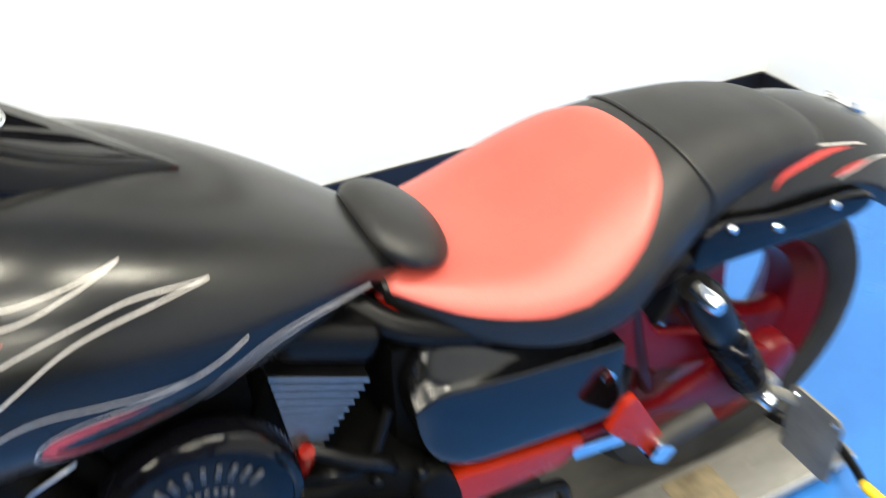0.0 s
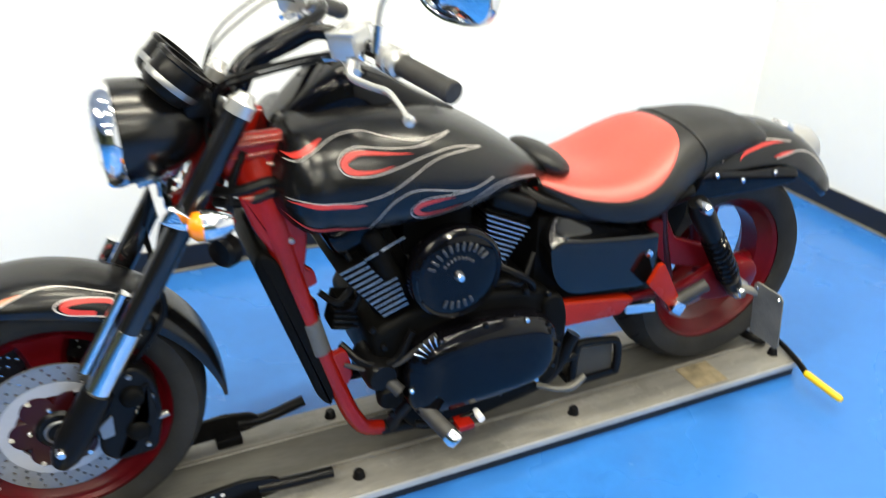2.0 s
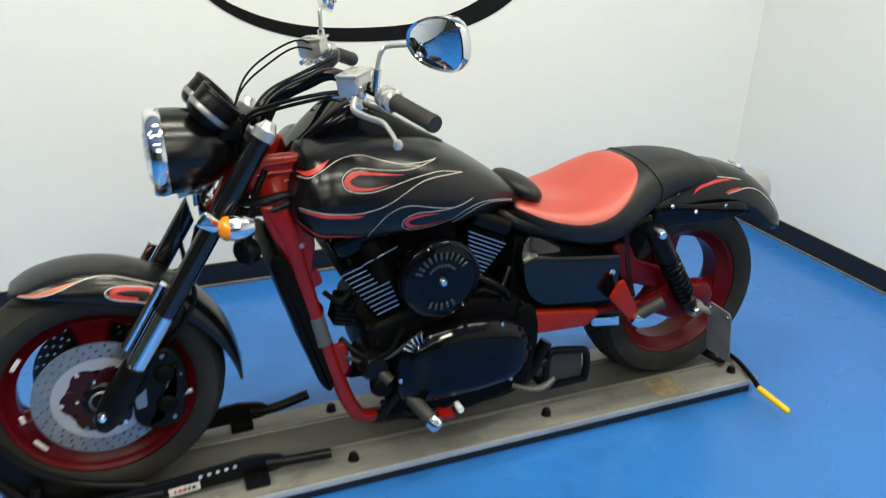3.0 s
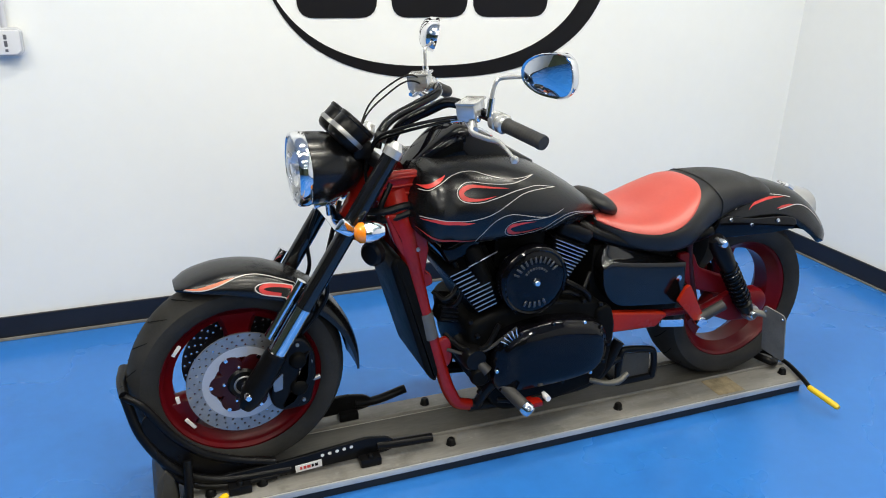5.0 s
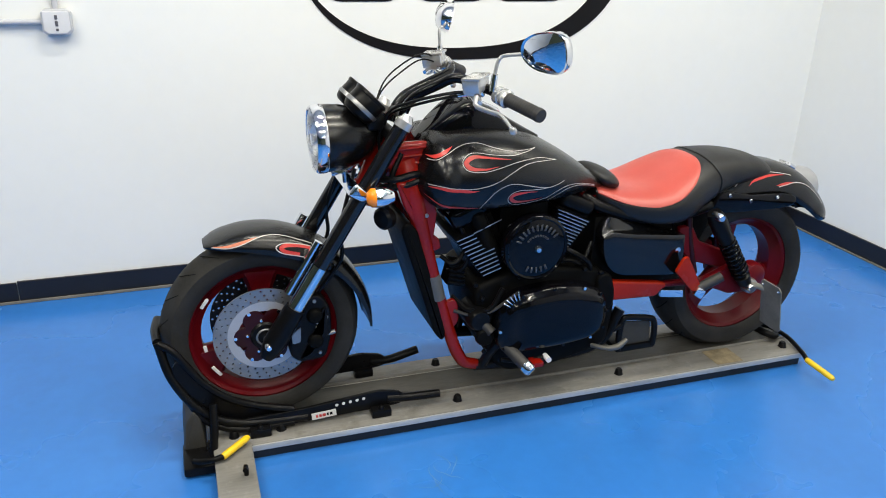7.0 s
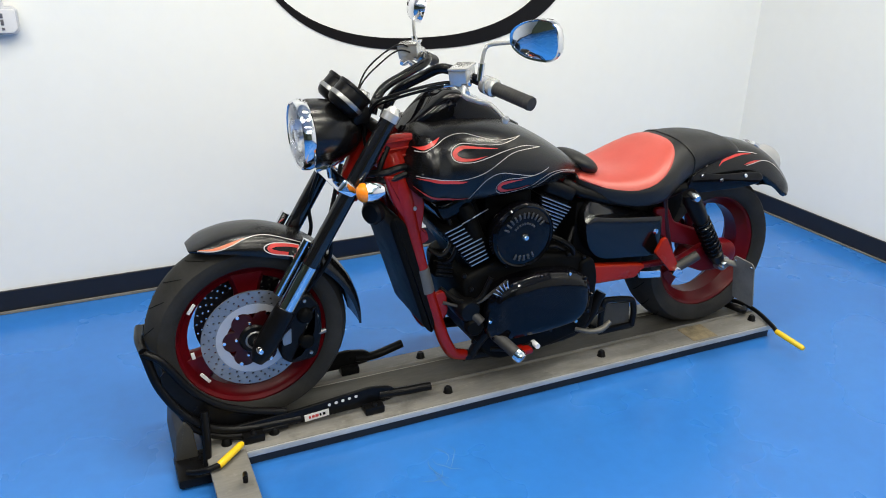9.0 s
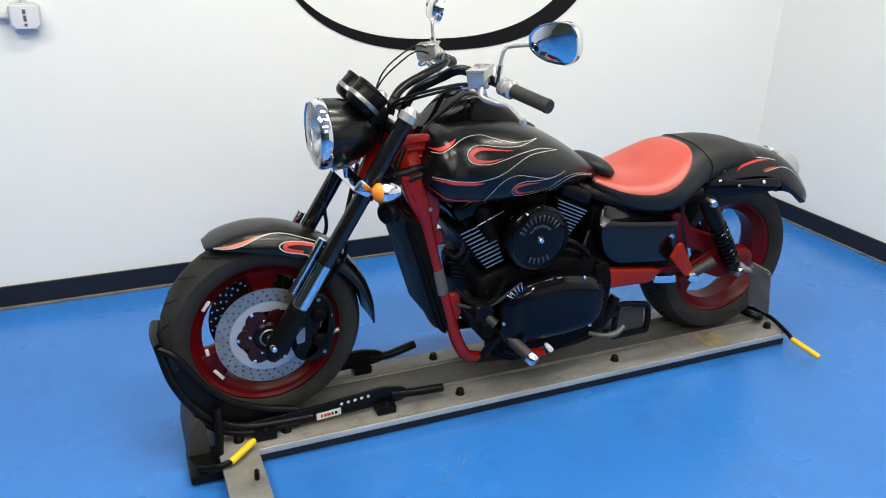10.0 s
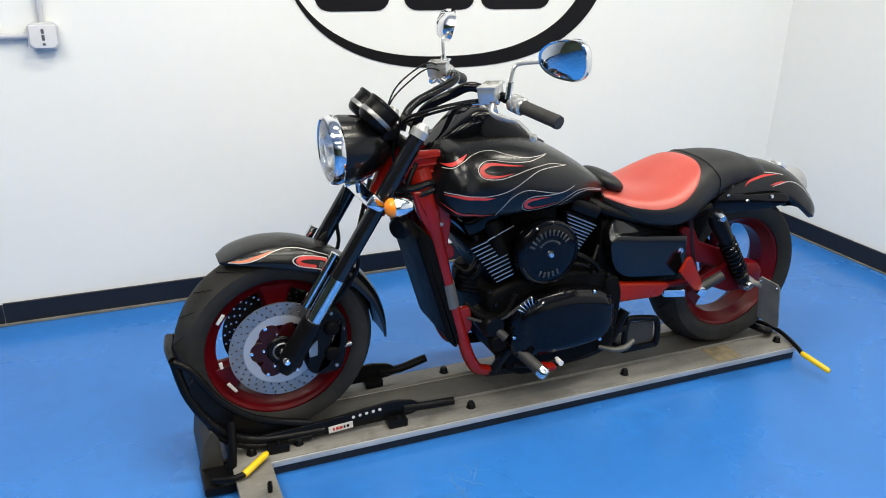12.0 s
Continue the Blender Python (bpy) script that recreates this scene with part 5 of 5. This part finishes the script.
part("bracket_foot", box((0.150, 0.10, 0.022), (1.236, -0.075, 0.085), 0.006), PART, ex)
part("bracket_arm", tube([(1.105, -0.115, 0.150), (1.140, -0.120, 0.170), (1.170, -0.120, 0.180)], 0.012, 10), PART, ex)

# side-mounted plate bracket beside the rear axle
BL, BR, TL = Vector((1.683, -0.200, 0.164)), Vector((1.682, -0.297, 0.171)), Vector((1.645, -0.210, 0.327))
ub, wb = (BR - BL), (TL - BL)
nb = ub.cross(wb).normalized()
plate = prism(rounded([(0.0, 0.0), (0.02, 1.0), (0.12, 1.06), (0.90, 1.02), (1.0, 0.94), (1.0, 0.0), (0.92, -0.05)], 0.03), 0.0, 1.0)
for v in plate.verts:
    v.co = BL + ub * v.co.x + wb * v.co.z + nb * (0.004 * v.co.y)
bmesh.ops.recalc_face_normals(plate, faces=plate.faces)
pb = part("plate_bracket", plate, RAW, bike, "bare grey metal side plate bracket")
part("bracket_arm", tube([(1.618, -0.172, 0.296), (1.635, -0.195, 0.302), (1.652, -0.222, 0.300)], 0.011, 10, flat=0.6), RAW, pb)
for fu, fw in ((0.12, 0.95), (0.88, 0.93)):
    part("bolt", lathe([(0.0001, 0.004), (0.004, 0.0035), (0.0055, 0.0)], BL + ub * fu + wb * fw - nb * 0.001, -nb, 10), CHROME, pb)
    part("bolt", lathe([(0.0001, 0.004), (0.004, 0.0035), (0.0055, 0.0)], BL + ub * fu + wb * fw + nb * 0.004, nb, 10), CHROME, pb)

# ---- service platform under the motorcycle ----
deck = thing("motorcycle_dolly", (0, YC, 0), "aluminium and steel motorcycle dolly with black wheel chock", "dolly")
PX0, PX1 = -0.175, 1.925


def rail(name, y0, y1, label):
    rl = part(name, box((PX1 - PX0, y1 - y0, 0.022), ((PX0 + PX1) / 2, (y0 + y1) / 2, 0.044), 0.003), ALU, deck, label)
    # added pale strip that paints the reflection along the rail's side
    part("lit_edge_strip", box((PX1 - PX0 - 0.004, 0.004, 0.019), ((PX0 + PX1) / 2, y0 - 0.002, 0.043), 0.001), EDGE, rl)
    # dark block standing in for the deep shadow below the rail
    part("rail_base", box((PX1 - PX0 - 0.03, y1 - y0 - 0.016, 0.032), ((PX0 + PX1) / 2, (y0 + y1) / 2, 0.0165)), DARKGAP, rl)
    return rl


near = rail("rail", -0.180, -0.070, "worn aluminium side rail")
far = rail("rail", 0.070, 0.150, "worn aluminium side rail")
part("deck_plate", box((PX1 - PX0, 0.136, 0.012), ((PX0 + PX1) / 2, 0.0, 0.046), 0.002), PLATE, deck, "scuffed dark steel deck plate")
for y in (-0.072, 0.072):
    part("edge_lip", box((PX1 - PX0 - 0.35, 0.006, 0.012), ((PX0 + PX1) / 2 + 0.17, y, 0.058), 0.002), ALU, deck)
for x, y, rl in ((-0.118, -0.125, near), (0.02, -0.125, near), (0.582, -0.125, near), (1.173, -0.125, near), (1.865, -0.125, near), (0.583, 0.108, far), (1.173, 0.108, far), (1.865, 0.108, far)):
    part("bolt", lathe([(0.0001, 0.020), (0.008, 0.020), (0.012, 0.016), (0.014, 0.003), (0.016, 0.0)], (x, y, 0.055), (0, 0, 1), 12), PART, rl, "black bolt head")
part("oil_stain_patch", box((0.11, 0.095, 0.001), (1.60, -0.125, 0.0558)), material("brown_wear_patch", (0.20, 0.16, 0.10), 0.6, vary=0.4, scale=30), near, "worn brown patch on rail")

# outrigger arm with yellow grip lever
arm = part("outrigger_arm", box((0.108, 0.52, 0.016), (-0.126, -0.43, 0.050), 0.004), ALU, deck, "aluminium outrigger arm")
part("arm_pin", tube([(-0.10, -0.315, 0.055), (-0.10, -0.315, 0.085), (-0.104, -0.345, 0.095)], 0.007, 10), PART, arm)
for path, tip in (([(-0.236, -0.205, 0.050), (-0.212, -0.226, 0.060), (-0.185, -0.240, 0.070), (-0.154, -0.238, 0.075)], (-0.080, -0.172, 0.079)),
                  ([(1.880, 0.02, 0.070), (1.900, -0.020, 0.075), (1.907, -0.100, 0.075), (1.890, -0.196, 0.066), (1.873, -0.245, 0.062)], (1.884, -0.362, 0.050))):
    lv = part("lock_lever", tube(path, 0.0085, 10), PART, deck, "black locking lever with yellow grip")
    a, b = Vector(path[-1]), Vector(tip)
    ln = (b - a).length
    part("yellow_grip", lathe([(0.0001, -0.004), (0.0092, -0.004), (0.0104, 0.004), (0.0102, ln - 0.008), (0.007, ln), (0.0001, ln)], a, b - a, 14), YELLOW, lv, "yellow vinyl grip")
part("front_ramp", prism(rounded([(-0.262, 0.020), (-0.225, 0.005), (-0.195, 0.010), (-0.205, 0.130), (-0.225, 0.160), (-0.250, 0.120)], 0.01), -0.125, 0.10, 0.005), DULLSTEEL, deck, "folded dark steel front plate")
part("front_post", tube([(-0.168, -0.120, 0.175), (-0.172, -0.150, 0.105), (-0.182, -0.178, 0.030)], 0.012, 12), PART, deck, "black front locking post")
part("front_foot", box((0.10, 0.13, 0.03), (-0.215, -0.155, 0.022), 0.010), PART, deck)
part("rear_crossbar", tube([(1.90, -0.05, 0.06), (1.84, -0.08, 0.085), (1.80, 0.08, 0.085)], 0.014, 12), PART, deck)

# wheel chock
for s in (-1, 1):
    y = 0.118 * s
    ch = part("chock_side", prism(rounded([(-0.12, 0.066), (-0.10, 0.105), (0.10, 0.113), (0.32, 0.135), (0.39, 0.122), (0.42, 0.088), (0.38, 0.074), (0.10, 0.066)], 0.02), y - 0.006, y + 0.006, 0.003), PART, deck, "black steel chock side plate")
    for k in range(5):
        part("hole", lathe([(0.0001, 0), (0.0052, 0)], (0.190 + 0.021 * k, y + 0.0072 * s, 0.108 + 0.002 * k), (0, s, 0), 12), PALE, ch)
    part("chock_hoop", tube([(0.10, y, 0.080), (-0.10, y, 0.095), (-0.205, y * 0.94, 0.155), (-0.272, y * 0.84, 0.262), (-0.300, y * 0.62, 0.370)], 0.013, 12), PART, deck, "black bent tube wheel cradle")
    part("chock_brace", tube([(-0.298, y * 0.66, 0.368), (-0.258, y * 0.84, 0.345), (-0.196, y * 0.90, 0.248), (-0.127, y * 0.90, 0.180), (-0.045, y * 0.92, 0.140), (0.06, y * 0.96, 0.112)], 0.011, 12), PART, deck, "black sloping cradle brace tube")
    part("chock_plate", prism(rounded([(-0.270, 0.300), (-0.252, 0.322), (-0.228, 0.296), (-0.190, 0.240), (-0.127, 0.182), (-0.045, 0.142), (0.06, 0.118), (0.06, 0.070), (-0.11, 0.076), (-0.205, 0.140), (-0.262, 0.250)], 0.012), y * 0.86 - 0.005, y * 0.86 + 0.005, 0.002), PART, deck)
    part("chock_handle", tube([(0.35, y, 0.100), (0.42, y * 1.02, 0.094), (0.52, y * 1.05, 0.092 if s < 0 else 0.115)], 0.014, 12), PART, deck, "black chock handle tube")
    ft = part("chock_foot", box((0.062, 0.05, 0.026), (0.325, -0.130 if s < 0 else 0.112, 0.069), 0.005), PART, deck)
    part("bolt", lathe([(0.0001, 0.012), (0.006, 0.011), (0.009, 0.006), (0.010, 0)], (0.325, -0.142 if s < 0 else 0.120, 0.081), (0, 0, 1), 10), PART, ft)
    ft = part("chock_foot", box((0.062, 0.05, 0.026), (-0.042, -0.130 if s < 0 else 0.112, 0.069), 0.005), PART, deck)
    part("bolt", lathe([(0.0001, 0.012), (0.006, 0.011), (0.009, 0.006), (0.010, 0)], (-0.042, -0.142 if s < 0 else 0.120, 0.081), (0, 0, 1), 10), PART, ft)
part("chock_hoop", tube([(0.06, -0.122, 0.072), (-0.10, -0.122, 0.076), (-0.195, -0.112, 0.120), (-0.235, -0.104, 0.190)], 0.011, 12), PART, deck)
part("chock_crossbar", tube([(-0.300, -0.073, 0.370), (-0.306, 0, 0.372), (-0.300, 0.073, 0.370)], 0.013, 12), PART, deck)
part("chock_label", box((0.075, 0.002, 0.022), (0.150, -0.1255, 0.082), turn=pose(0, 0, 0, 0, -4, 0)), PALE, deck, "small white label on the chock")
for q in range(5):
    part("label_marking", box((0.006 + 0.002 * (q % 3), 0.001, 0.009), (0.128 + 0.011 * q, -0.1268, 0.0805 + 0.0008 * q), turn=pose(0, 0, 0, 0, -4, 0)), FLAME if q < 3 else DARK, deck)
deck.rotation_euler = (0, 0, radians(-0.6))

# chalky scuff trails on the floor beside the platform
rnd = random.Random(7)
for k in range(6):
    x, y = rnd.uniform(0.40, 0.50), rnd.uniform(-0.56, -0.34)
    turn, rows = rnd.uniform(-1.9, -1.1), []
    for j in range(14):
        turn += rnd.uniform(-0.45, 0.45)
        x, y = x + 0.009 * math.cos(turn), y + 0.009 * math.sin(turn)
        w = 0.0016 * math.sin(math.pi * (j + 0.5) / 14)
        rows.append([(x - w * math.sin(turn), y + w * math.cos(turn), 0.0012), (x + w * math.sin(turn), y - w * math.cos(turn), 0.0012)])
    part("scuff_mark", rings(rows, closed=False, caps=False), SCUFF, FLOOR_OB)
